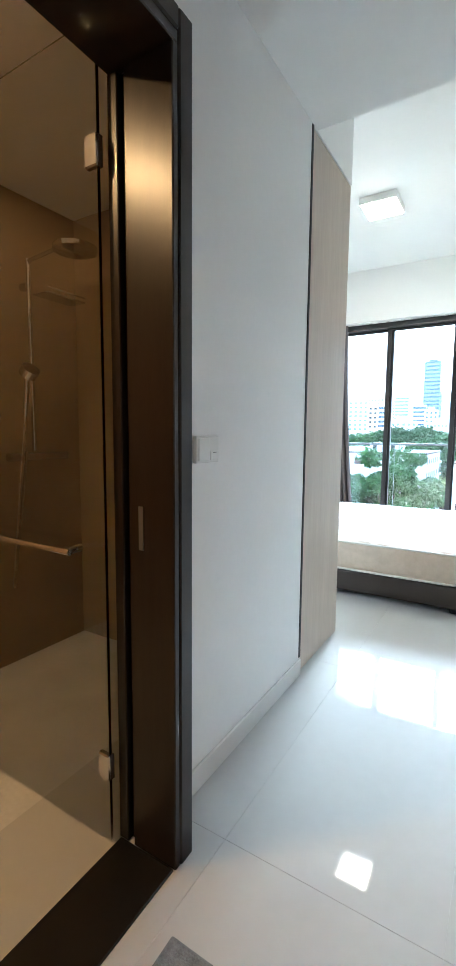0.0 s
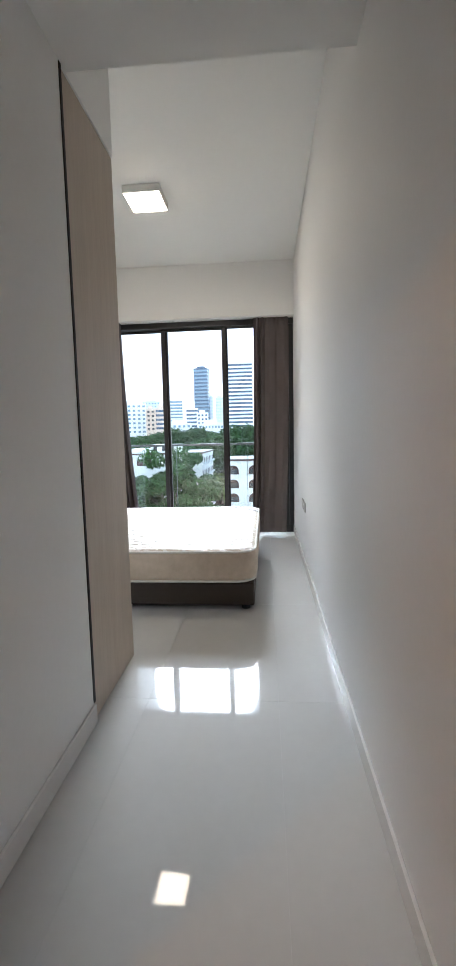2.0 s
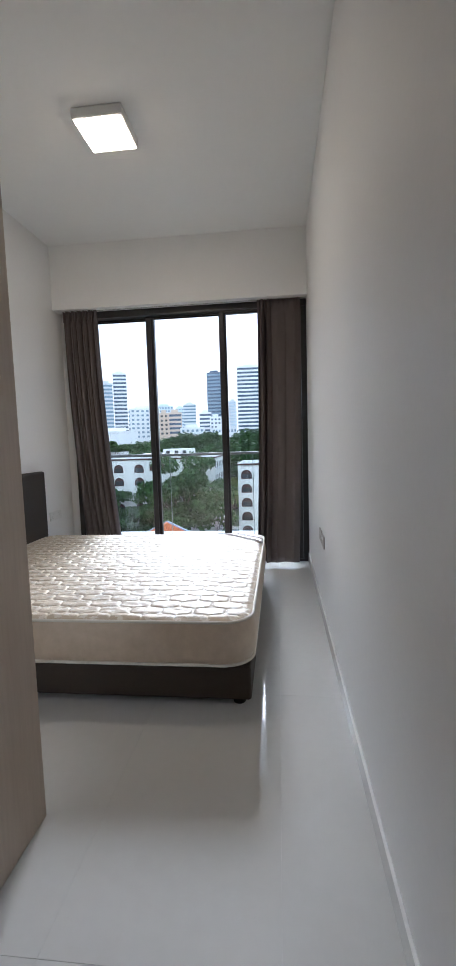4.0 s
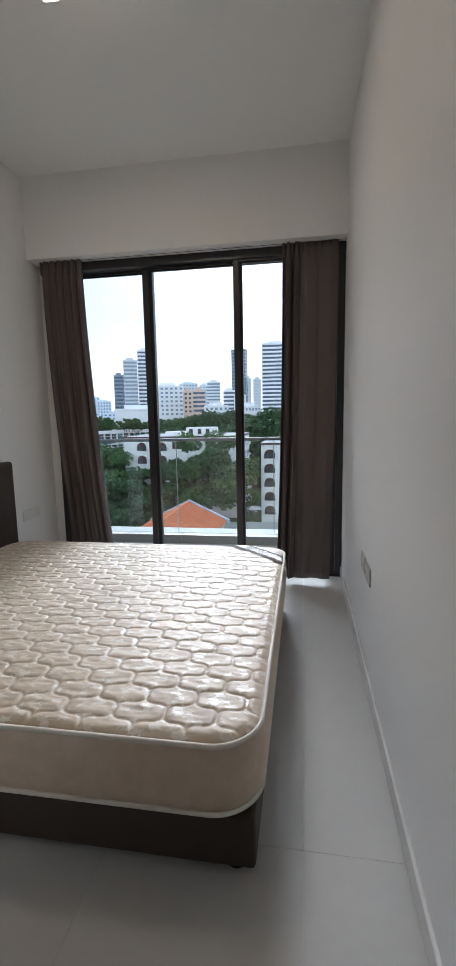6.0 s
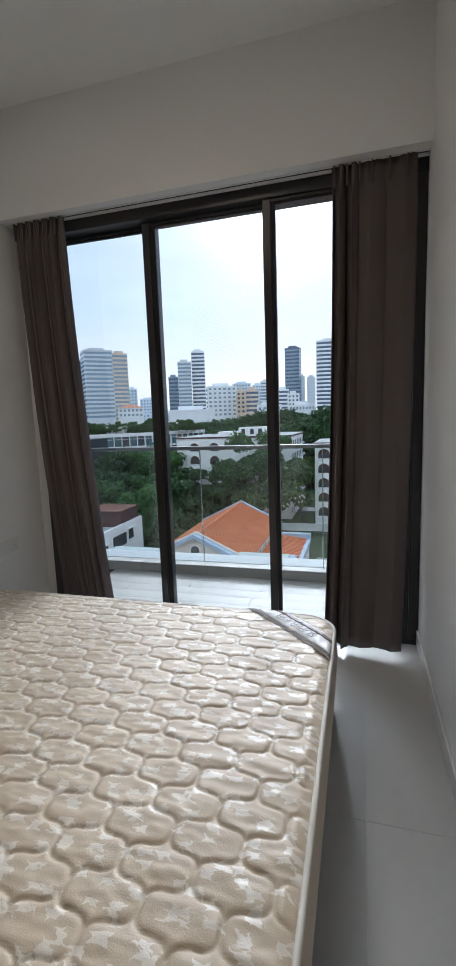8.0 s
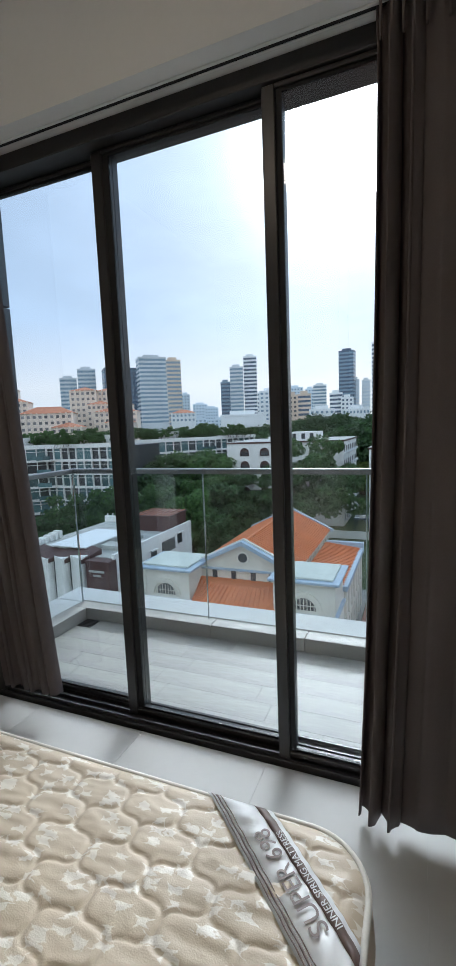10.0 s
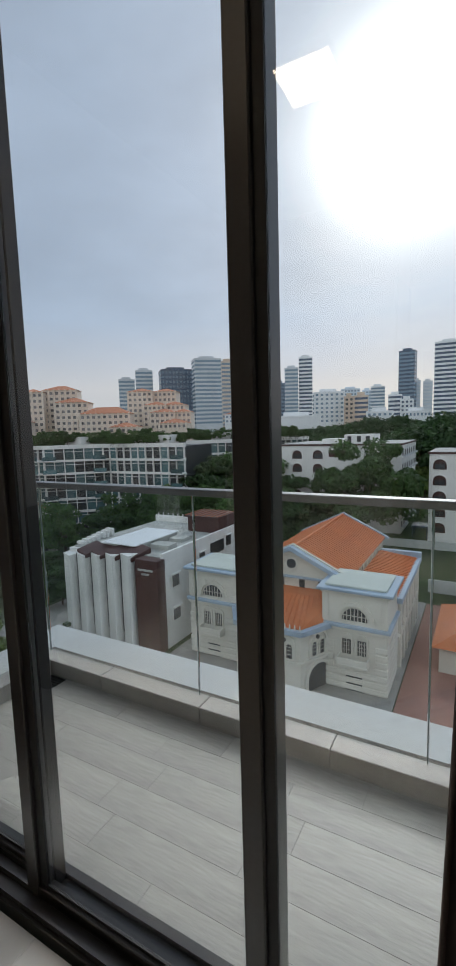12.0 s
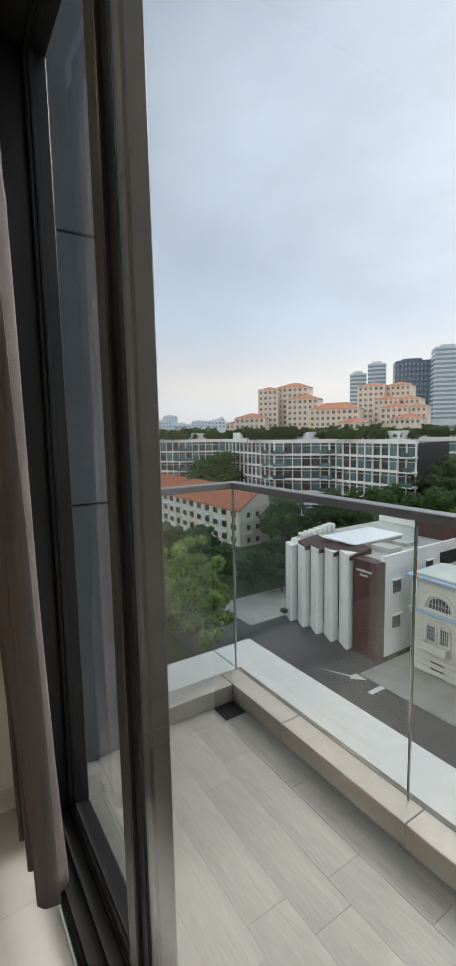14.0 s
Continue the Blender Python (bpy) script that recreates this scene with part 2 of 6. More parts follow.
def mattress_material():
    m = bpy.data.materials.new("damask_ticking")
    m.use_nodes = True
    nt = m.node_tree
    b = nt.nodes["Principled BSDF"]
    co = nt.nodes.new("ShaderNodeTexCoord")
    mp = nt.nodes.new("ShaderNodeMapping")
    mp.inputs["Scale"].default_value = (1.0, 1.7, 1.0)
    mp.inputs["Rotation"].default_value = (0, 0, 0.6)
    nt.links.new(co.outputs["Object"], mp.inputs["Vector"])
    warp = nt.nodes.new("ShaderNodeTexNoise")
    warp.inputs["Scale"].default_value = 30
    nt.links.new(mp.outputs["Vector"], warp.inputs["Vector"])
    mixv = nt.nodes.new("ShaderNodeMix")
    mixv.data_type = "VECTOR"
    mixv.inputs["Factor"].default_value = 0.06
    nt.links.new(mp.outputs["Vector"], mixv.inputs["A"])
    nt.links.new(warp.outputs["Color"], mixv.inputs["B"])
    v = nt.nodes.new("ShaderNodeTexVoronoi")
    v.voronoi_dimensions = "2D"
    v.distance = "MINKOWSKI"
    v.inputs["Exponent"].default_value = 0.62
    v.inputs["Scale"].default_value = 17
    nt.links.new(mixv.outputs["Result"], v.inputs["Vector"])
    leaf = nt.nodes.new("ShaderNodeValToRGB")
    leaf.color_ramp.elements[0].position, leaf.color_ramp.elements[0].color = 0.40, (1, 1, 1, 1)
    leaf.color_ramp.elements[1].position, leaf.color_ramp.elements[1].color = 0.52, (0, 0, 0, 1)
    nt.links.new(v.outputs["Distance"], leaf.inputs["Fac"])
    mc = nt.nodes.new("ShaderNodeMix")
    mc.data_type = "RGBA"
    mc.inputs["A"].default_value = (0.55, 0.445, 0.31, 1)
    mc.inputs["B"].default_value = (0.73, 0.665, 0.56, 1)
    nt.links.new(leaf.outputs["Color"], mc.inputs["Factor"])
    nt.links.new(mc.outputs["Result"], b.inputs["Base Color"])
    mr = nt.nodes.new("ShaderNodeMapRange")
    mr.inputs["To Min"].default_value, mr.inputs["To Max"].default_value = 0.52, 0.30
    nt.links.new(leaf.outputs["Color"], mr.inputs["Value"])
    nt.links.new(mr.outputs["Result"], b.inputs["Roughness"])
    b.inputs["Sheen Weight"].default_value = 0.25
    n = nt.nodes.new("ShaderNodeTexNoise")
    n.inputs["Scale"].default_value, n.inputs["Detail"].default_value = 320, 2
    nt.links.new(co.outputs["Object"], n.inputs["Vector"])
    bp = nt.nodes.new("ShaderNodeBump")
    bp.inputs["Strength"].default_value, bp.inputs["Distance"].default_value = 0.2, 0.003
    nt.links.new(n.outputs["Fac"], bp.inputs["Height"])
    nt.links.new(bp.outputs["Normal"], b.inputs["Normal"])
    return m


M_MATTRESS = mattress_material()


# ---- building helpers ----
def mesh_of(name, bm, material, smooth=False):
    me = bpy.data.meshes.new(name)
    bm.to_mesh(me)
    bm.free()
    me.materials.append(material)
    if smooth:
        for p in me.polygons:
            p.use_smooth = True
    return me


def part(name, bm, material, parent=None, label="", smooth=False):
    ob = new(name, mesh_of(name, bm, material, smooth))
    if parent is not None:
        ob.parent = parent
    if label:
        ob["label"] = label
    return ob


def thing(name, at, label, category, group="", kind=""):
    ob = new(name)
    ob.location = at
    ob.empty_display_size = 0.1
    return tagged(ob, label, category, group, kind)


def add_box(bm, x0, x1, y0, y1, z0, z1, bev=0.0, seg=1):
    r = bmesh.ops.create_cube(bm, size=1.0)
    vs = r["verts"]
    for v in vs:
        v.co = Vector((x0 + (v.co.x + 0.5) * (x1 - x0), y0 + (v.co.y + 0.5) * (y1 - y0), z0 + (v.co.z + 0.5) * (z1 - z0)))
    if bev:
        es = list({e for v in vs for e in v.link_edges})
        bmesh.ops.bevel(bm, geom=es, offset=bev, segments=seg, affect="EDGES", profile=0.5)
    return bm


def box(x0, x1, y0, y1, z0, z1, bev=0.0, seg=1):
    return add_box(bmesh.new(), x0, x1, y0, y1, z0, z1, bev, seg)


def add_cyl(bm, p, q, r, seg=16, r2=None):
    p, q = Vector(p), Vector(q)
    d = q - p
    res = bmesh.ops.create_cone(bm, cap_ends=True, segments=seg, radius1=r, radius2=r if r2 is None else r2, depth=d.length)
    m = Matrix.Translation((p + q) / 2) @ d.to_track_quat("Z", "Y").to_matrix().to_4x4()
    bmesh.ops.transform(bm, matrix=m, verts=res["verts"])
    return bm


def cyl(p, q, r, seg=16, r2=None):
    return add_cyl(bmesh.new(), p, q, r, seg, r2)


def structure(name, bm, material, label, category):
    return tagged(part(name, bm, material), label, category, "", "structure")


def wall_with_opening(bm, axis, at, thick, u0, u1, z0, z1, o0, o1, oz0, oz1):
    """A wall across axis 'x' or 'y' with one opening, made of butted blocks."""
    for a, b, c, d in ((u0, o0, z0, z1), (o1, u1, z0, z1), (o0, o1, oz1, z1), (o0, o1, z0, oz0)):
        if b - a > 1e-4 and d - c > 1e-4:
            if axis == "y":
                add_box(bm, a, b, at, at + thick, c, d)
            else:
                add_box(bm, at, at + thick, a, b, c, d)
    return bm


# ---- bedroom and corridor shell ----
XL = -2.52        # bedroom's far wall, behind the bed's head
XC = -1.095       # corridor wall on the bathroom side
XP = -1.102       # wardrobe end panel
YB = -0.20        # front of the beam above the window
YP0, YP1 = -3.931, -3.332
ZC = 3.215         # bedroom ceiling
ZK = 2.61         # corridor ceiling
ZBEAM = 2.60
YE = -7.6         # corridor's end behind the start
DOOR0, DOOR1 = -5.95, -5.08   # bathroom door opening along y
XA = -0.965      # front of the deep door frame
DOORH = 2.15

structure("wall_east", box(0, 0.15, YE - 0.12, 0.12, -0.1, ZC + 0.1), M_WALL, "white painted plaster wall along corridor and bedroom", "wall")
structure("wall_west", box(XL - 0.12, XL, YP1 + 0.02, 0.12, -0.1, ZC + 0.1), M_WALL, "white painted plaster wall behind the bed head", "wall")
structure("wall_corridor", wall_with_opening(bmesh.new(), "x", XC - 0.08, 0.08, YE, YP0 - 0.004, -0.1, ZC, DOOR0, DOOR1, -0.1, DOORH), M_WALL, "white painted corridor wall with bathroom doorway", "wall")
structure("wall_over_wardrobe", box(XC - 0.6, XC - 0.002, YP0 - 0.003, YP1, ZK + 0.002, ZC), M_WALL, "white painted wall band above the wardrobe panel", "wall")
structure("wall_wardrobe_back", box(XL - 0.12, XP - 0.03, YP1 - 0.12, YP1 - 0.002, -0.1, ZC), M_WALL, "white painted wall beside the wardrobe panel", "wall")
structure("wall_south", box(XC - 0.12, 0.0, YE - 0.12, YE, -0.1, ZC), M_WALL, "white painted wall closing the corridor", "wall")
structure("ceiling", box(XL - 0.12, 0.0, -3.90, 0.12, ZC, ZC + 0.12), M_CEIL, "white painted bedroom ceiling", "ceiling")
structure("ceiling_corridor", box(XC, 0.0, YE, -3.88, ZK, ZC + 0.10), M_CEIL, "lower white dropped ceiling over the corridor", "ceiling")
structure("beam_window", box(XL, 0.0, YB, 0.02, ZBEAM, ZC), M_WALL, "white painted beam above the sliding window", "beam")
structure("wall_window_side", box(XL, -2.425, -0.02, 0.12, -0.1, ZBEAM), M_WALL, "white painted return wall beside the window", "wall")
structure("baseboard_east", box(-0.012, 0.0, YE, -0.02, 0, 0.085, 0.003), M_BASE, "white glossy baseboard along the long wall", "baseboard")
structure("baseboard_corridor", box(XC, XC + 0.012, DOOR1 + 0.046, YP0 - 0.006, 0, 0.085, 0.003), M_BASE, "white glossy baseboard beside the bathroom door", "baseboard")
structure("baseboard_west", box(XL, XL + 0.012, YP1 + 0.01, -0.03, 0, 0.085, 0.003), M_BASE, "white glossy baseboard behind the bed", "baseboard")

# ---- floor slab under the tiles ----
floor = structure("floor", box(XL - 0.12, 0.0, YE, -0.075, -0.12, -0.0015), M_GROUT, "polished off-white large-format tile floor", "floor")

# ---- sliding window ----
ZG0, ZG1 = 0.068, 2.505      # glass from and to
ZH = 2.60                   # top of the outer frame
XW0, XW1 = -2.422, 0.0      # outer frame
window = tagged(new("window_1"), "dark bronze aluminium three-panel sliding balcony window", "window", "", "structure")
wf = part("window_frame", box(XW0, XW1, -0.065, 0.115, -0.03, 0.022, 0.002), M_FRAME, window, "floor track of dark aluminium")
tr = bmesh.new()
for y in (-0.05, -0.005, 0.035, 0.08):
    add_box(tr, XW0 + 0.05, XW1 - 0.05, y - 0.004, y + 0.004, 0.022, 0.040)
part("track_rail", tr, M_FRAME, window)
part("frame_head", box(XW0, XW1, -0.065, 0.115, 2.533, ZH, 0.003), M_FRAME, window)
part("frame_jamb", box(XW0, XW0 + 0.055, -0.065, 0.115, 0.022, 2.53, 0.003), M_FRAME, window)
part("frame_jamb", box(XW1 - 0.055, XW1 - 0.002, -0.065, 0.115, 0.022, 2.53, 0.003), M_FRAME, window)


def sash(x0, x1, y, left_w, right_w, bead_l=0.036, bead_r=0.012):
    """One sliding panel about the plane y: two stiles, two rails, recessed glazing beads, gaskets and glass."""
    p = part("window_panel", box(x0, x0 + left_w, y - 0.020, y + 0.020, 0.026, 2.528, 0.003), M_FRAME, window)
    part("stile", box(x1 - right_w, x1, y - 0.020, y + 0.020, 0.026, 2.530, 0.003), M_FRAME, p)
    part("bottom_rail", box(x0 + left_w, x1 - right_w, y - 0.019, y + 0.019, 0.026, ZG0 - 0.010, 0.003), M_FRAME, p)
    part("top_rail", box(x0 + left_w, x1 - right_w, y - 0.019, y + 0.019, ZG1 + 0.010, 2.530, 0.003), M_FRAME, p)
    a, b = x0 + left_w + bead_l, x1 - right_w - bead_r
    # inner side is black: gasket plus the bead's shade, put into its colour
    for s, m, name in ((-1, M_GASKET, "shaded_gasket_bead"), (1, M_FRAME, "glazing_bead")):
        gk = bmesh.new()
        y0, y1 = (y - 0.008, y - 0.0002) if s < 0 else (y + 0.0002, y + 0.018)
        add_box(gk, x0 + left_w, a, y0, y1, ZG0 - 0.010, ZG1 + 0.010)
        add_box(gk, b, x1 - right_w, y0, y1, ZG0 - 0.010, ZG1 + 0.010)
        add_box(gk, a, b, y0, y1, ZG0 - 0.010, ZG0)
        add_box(gk, a, b, y0, y1, ZG1, ZG1 + 0.010)
        part(name, gk, m, p)
    pane = part("pane", box(a, b, y - 0.004, y + 0.004, ZG0, ZG1), M_GLASS, p, "clear window pane")
    pane.visible_shadow = False
    return p


sash(-2.366, -1.545, 0.055, 0.030, 0.060, 0.012, 0.012)
sash(-1.622, -0.797, 0.010, 0.050, 0.060, 0.030, 0.012)
sash(-0.860, -0.057, -0.035, 0.047, 0.06, 0.022, 0.012)
part("pull_handle", box(-0.100, -0.082, -0.072, -0.055, 0.95, 1.25, 0.004), M_FRAME, window, "slim dark pull handle")
part("roller_wheel", cyl((-0.30, -0.060, 2.60), (-0.30, -0.046, 2.60), 0.012), M_PLASTIC, window)

# curtain track under the beam
track = thing("curtain_track", (-1.2, -0.115, ZBEAM), "white aluminium curtain track fixed under the beam", "curtain track")
for y0, y1 in ((-0.020, -0.0085), (0.0085, 0.020)):
    part("track_lip", box(-1.22, 1.195, y0, y1, -0.006, 0.0, 0.001), M_PLASTIC, track)
# the slot is not hollow; its shade is a black strip
part("slot_shade_strip", box(-1.22, 1.195, -0.008, 0.008, -0.003, 0.0), M_GASKET, track, "black strip in place of the shaded runner slot")


# ---- curtains ----
def curtain(name, x0, x1, y, ztop, zbot, folds, depth, seed, gather, label, lean=0.0, into=0.0):
    """A pleated curtain with pinch-pleat heading tape; gather: how far each fold is squeezed towards the first side."""
    rnd = random.Random(seed)
    nx, nz = folds * 18, 44
    flat = (lambda q: 1.0 if q < 0.58 else 0.32) if into > 0.05 else (lambda q: 1.0)
    ph = [rnd.uniform(-0.5, 0.5) for _ in range(folds + 2)]
    amp = [rnd.uniform(0.65, 1.25) for _ in range(folds + 2)]
    root = thing(name, ((x0 + x1) / 2, y, zbot), label, "curtain", "window curtains")
    bm = bmesh.new()
    rows = []
    for j in range(nz + 1):
        v = j / nz
        z = (ztop - zbot) * v
        row = []
        for i in range(nx + 1):
            u = i / nx
            f = u * folds
            k = int(f)
            a = amp[k] * (1 - (f - k)) + amp[k + 1] * (f - k)
            head = 1.0 if v < 0.955 else 0.55
            w = math.sin(2 * math.pi * f + ph[k] * (1 - v) * 1.2)
            sharp = w
            yy = -into * (1 - v) ** 1.3 + depth * a * sharp * head * flat(u) + 0.010 * math.sin(5 * v + 3 * f) * (1 - v)
            spread = gather(u, v)
            xx = x0 + (x1 - x0) * spread + 0.010 * math.sin(2 * math.pi * f * 2 + 1.0) * head + lean * (1 - v) ** 2
            if v > 0.955:
                yy += 0.006 * math.sin(2 * math.pi * f * 3)
            zz = z + (0.004 * math.sin(2 * math.pi * f * 0.5 + seed) if j == 0 else 0)
            row.append(bm.verts.new((xx - (x0 + x1) / 2, yy, zz)))
        rows.append(row)
    for j in range(nz):
        for i in range(nx):
            bm.faces.new((rows[j][i], rows[j][i + 1], rows[j + 1][i + 1], rows[j + 1][i]))
    bmesh.ops.recalc_face_normals(bm, faces=bm.faces)
    drape = part("drape", bm, M_CURTAIN, root, smooth=True)
    thick = drape.modifiers.new("thickness", "SOLIDIFY")
    thick.thickness = 0.003
    for k in range(folds * 2):
        u = (k + 0.5) / (folds * 2)
        xx = x0 + (x1 - x0) * gather(u, 0.98) - (x0 + x1) / 2
        part("heading_pleat", box(xx - 0.004, xx + 0.004, -depth * 0.7, -depth * 0.3, ztop - zbot - 0.11, ztop - zbot - 0.006, 0.002), M_CURTAIN, root)
    return root


curtain("curtain", -0.478, -0.065, -0.125, 2.597, 0.035, 4, 0.042, 3, lambda u, v: (0.38 * (u / 0.62) if u < 0.62 else 0.38 + 0.62 * (u - 0.62) / 0.38), "dark taupe pleated curtain drawn to the window side", -0.05, 0.115)
curtain("curtain", -2.445, -2.09, -0.125, 2.597, 0.11, 6, 0.045, 8, lambda u, v: u * (1.0 + 0.04 * (1 - v)), "dark taupe pleated curtain gathered beside the bed head", 0.12, -0.03)


# ---- bed ----
BX0, BX1 = -2.43, -0.432     # head end, foot end
BY0, BY1 = -2.675, -0.735    # sides
bed = thing("bed", ((BX0 + BX1) / 2, (BY0 + BY1) / 2, 0), "dark brown upholstered king bed base with headboard", "bed")
cx, cy = bed.location.x, bed.location.y
part("base", box(BX0 - cx, BX1 - 0.008 - cx, BY0 + 0.01 - cy, BY1 - 0.01 - cy, 0.035, 0.195, 0.012, 2), M_BEDBASE, bed)
part("headboard", box(XL + 0.02 - cx, BX0 - 0.004 - cx, BY0 - 0.02 - cy, BY1 + 0.02 - cy, 0.03, 1.02, 0.02, 3), M_BEDBASE, bed, "padded dark brown headboard")
for x in (BX0 + 0.08, BX1 - 0.07):
    for y in (BY0 + 0.07, BY1 - 0.07):
        part("leg", cyl((x - cx, y - cy, 0), (x - cx, y - cy, 0.036), 0.03), M_GASKET, bed)

mattress = thing("mattress", (cx, cy, 0.196), "cream damask quilted mattress with piped edges, bare", "mattress")
ML, MW, MT = BX1 - BX0, BY1 - BY0, 0.232     # length, width, thickness


def mattress_outline(x, y, r=0.14):
    """Signed distance inside a rounded rectangle."""
    qx, qy = abs(x) - (ML / 2 - r), abs(y) - (MW / 2 - r)
    return r - (math.hypot(max(qx, 0), max(qy, 0)) + min(max(qx, qy), 0))


QA = 0.112      # side of a quilting cell


def quilt(x, y):
    """Height of the puffed quilting over its wavy lattice of seams."""
    p, q = (x + y) / (QA * 1.41421), (x - y) / (QA * 1.41421)
    amp, tau = 0.135, 2 * math.pi
    a = p + amp * math.sin(tau * q)
    b = q + amp * math.sin(tau * p)
    da = abs(a - round(a)) / math.sqrt(1 + (amp * tau * math.cos(tau * q)) ** 2)
    db = abs(b - round(b)) / math.sqrt(1 + (amp * tau * math.cos(tau * p)) ** 2)
    d = min(da, db) * QA
    wrinkle = 0.0030 * noise.noise((x * 13, y * 34, 0.3)) + 0.0012 * noise.noise((x * 30, y * 70, 4.1))
    return 0.0064 * (1 - math.exp(-d / 0.0042)) + wrinkle * min(1, d / 0.02)


def mattress_top():
    n, m = 420, 420
    verts, faces, keep = [], [], {}
    for j in range(m + 1):
        for i in range(n + 1):
            x, y = -ML / 2 + ML * i / n, -MW / 2 + MW * j / m
            s = mattress_outline(x, y)
            if s < 0:
                # pull onto the rounded corner
                r = 0.14
                ccx, ccy = math.copysign(ML / 2 - r, x), math.copysign(MW / 2 - r, y)
                k = r / math.hypot(x - ccx, y - ccy)
                x, y, s = ccx + (x - ccx) * k, ccy + (y - ccy) * k, 0
            edge = min(1.0, s / 0.05)
            crown = 0.010 * min(1, s / 0.3)
            z = MT - 0.012 + 0.010 * math.sqrt(max(0, 1 - (1 - edge) ** 2)) + crown + quilt(x, y) * min(1, s / 0.03)
            z += 0.003 * noise.noise((x * 4, y * 4, 2.0))
            keep[(i, j)] = len(verts)
            verts.append((x, y, z))
    for j in range(m):
        for i in range(n):
            faces.append((keep[(i, j)], keep[(i + 1, j)], keep[(i + 1, j + 1)], keep[(i, j + 1)]))
    me = bpy.data.meshes.new("quilted_top")
    me.from_pydata(verts, [], faces)
    me.materials.append(M_MATTRESS)
    for p in me.polygons:
        p.use_smooth = True
    ob = new("quilted_top", me)
    ob.parent = mattress
    ob["label"] = "cream damask quilted top panel"


def outline_points(off, count=12, r=0.14):
    pts = []
    for sxn, syn, a0 in ((1, 1, 0), (-1, 1, 90), (-1, -1, 180), (1, -1, 270)):
        for k in range(count + 1):
            a = radians(a0 + 90 * k / count)
            pts.append((sxn * (ML / 2 - r) + (r + off) * math.cos(a), syn * (MW / 2 - r) + (r + off) * math.sin(a)))
    return pts


def mattress_border():
    bm = bmesh.new()
    rings = []
    for z, off in ((0.006, -0.02), (0.012, 0.0), (0.05, 0.012), (0.11, 0.016), (0.17, 0.012), (MT - 0.016, 0.0)):
        rings.append([bm.verts.new((x, y, z)) for x, y in outline_points(off)])
    for a, b in zip(rings, rings[1:]):
        for i in range(len(a)):
            bm.faces.new((a[i], a[(i + 1) % len(a)], b[(i + 1) % len(a)], b[i]))
    bm.faces.new(list(reversed(rings[0])))
    part("border", bm, M_BORDER, mattress, "cream satin side border", True)
    for z, off in ((MT - 0.012, 0.002), (0.014, 0.003)):
        bm = bmesh.new()
        pts = outline_points(off)
        rr = []
        for i, (x, y) in enumerate(pts):
            x2, y2 = pts[(i + 1) % len(pts)]
            x1, y1 = pts[i - 1]
            t = Vector((x2 - x1, y2 - y1, 0)).normalized()
            nrm = Vector((t.y, -t.x, 0))
            rr.append([bm.verts.new(Vector((x, y, z)) + nrm * 0.008 * math.cos(a) + Vector((0, 0, 0.008 * math.sin(a)))) for a in [k * math.pi / 4 for k in range(8)]])
        for i in range(len(rr)):
            a, b = rr[i], rr[(i + 1) % len(rr)]
            for k in range(8):
                bm.faces.new((a[k], a[(k + 1) % 8], b[(k + 1) % 8], b[k]))
        bmesh.ops.recalc_face_normals(bm, faces=bm.faces)
        part("piping", bm, M_PIPING, mattress, "cream tape piping", True)


mattress_top()
mattress_border()

# printed satin band across the corner at the foot, window side
A0, A1 = Vector((-0.845, BY1 - 0.001)), Vector((BX1 - 0.002, -1.128))     # inner edge of the band, from side to foot
along = (A1 - A0).normalized()
over = Vector((-along.y, along.x)) if along.x * 1 > 0 else Vector((along.y, -along.x))
ZB = 0.232 + 0.0125


def band_strip(name, w0, w1, lift, material, parent):
    bm = bmesh.new()
    n = 60
    prev = None
    for k in range(n + 1):
        row_ = []
        for w in (w0, w1):
            p0 = A0 + over * w
            lo, hi = (BY1 - 0.001 - p0.y) / along.y, (BX1 - 0.002 - p0.x) / along.x
            q = p0 + along * (lo + (hi - lo) * k / n)
            lx, ly = q.x - cx, q.y - cy
            s = max(0.0, mattress_outline(lx, ly))
            drop = 0.010 * (1 - min(1.0, s / 0.05)) ** 2
            row_.append(bm.verts.new((lx, ly, ZB + lift - drop + 0.0015 * math.sin(k * 0.9))))
        if prev:
            bm.faces.new((prev[0], row_[0], row_[1], prev[1]))
        prev = row_
    bmesh.ops.recalc_face_normals(bm, faces=bm.faces)
    ob = part(name, bm, material, parent, smooth=True)
    th_ = ob.modifiers.new("thickness", "SOLIDIFY")
    th_.thickness = 0.001
    return ob


band_base = band_strip("label_band", 0.0, 0.118, 0.0, M_LABEL, mattress)
band_base["label"] = "white satin label band with brown print"
for w0, w1 in ((0.006, 0.009), (0.014, 0.019), (0.023, 0.025), (0.088, 0.108)):
    band_strip("printed_stripe", w0, w1, 0.0013, M_LABELBROWN, band_base)


def band_text(words, size, w, start, material, name):
    fc = bpy.data.curves.new(name, "FONT")
    fc.body, fc.size, fc.extrude = words, size, 0.0003
    fc.materials.append(material)
    ob = new(name, fc)
    ob.parent = band_base
    p0 = A0 + over * w
    hi = (BX1 - 0.002 - p0.x) / along.x
    q = p0 + along * (hi - start)
    ob.location = (q.x - cx, q.y - cy, ZB + 0.0034)
    ob.rotation_euler = (0, 0, math.atan2(-along.y, -along.x))


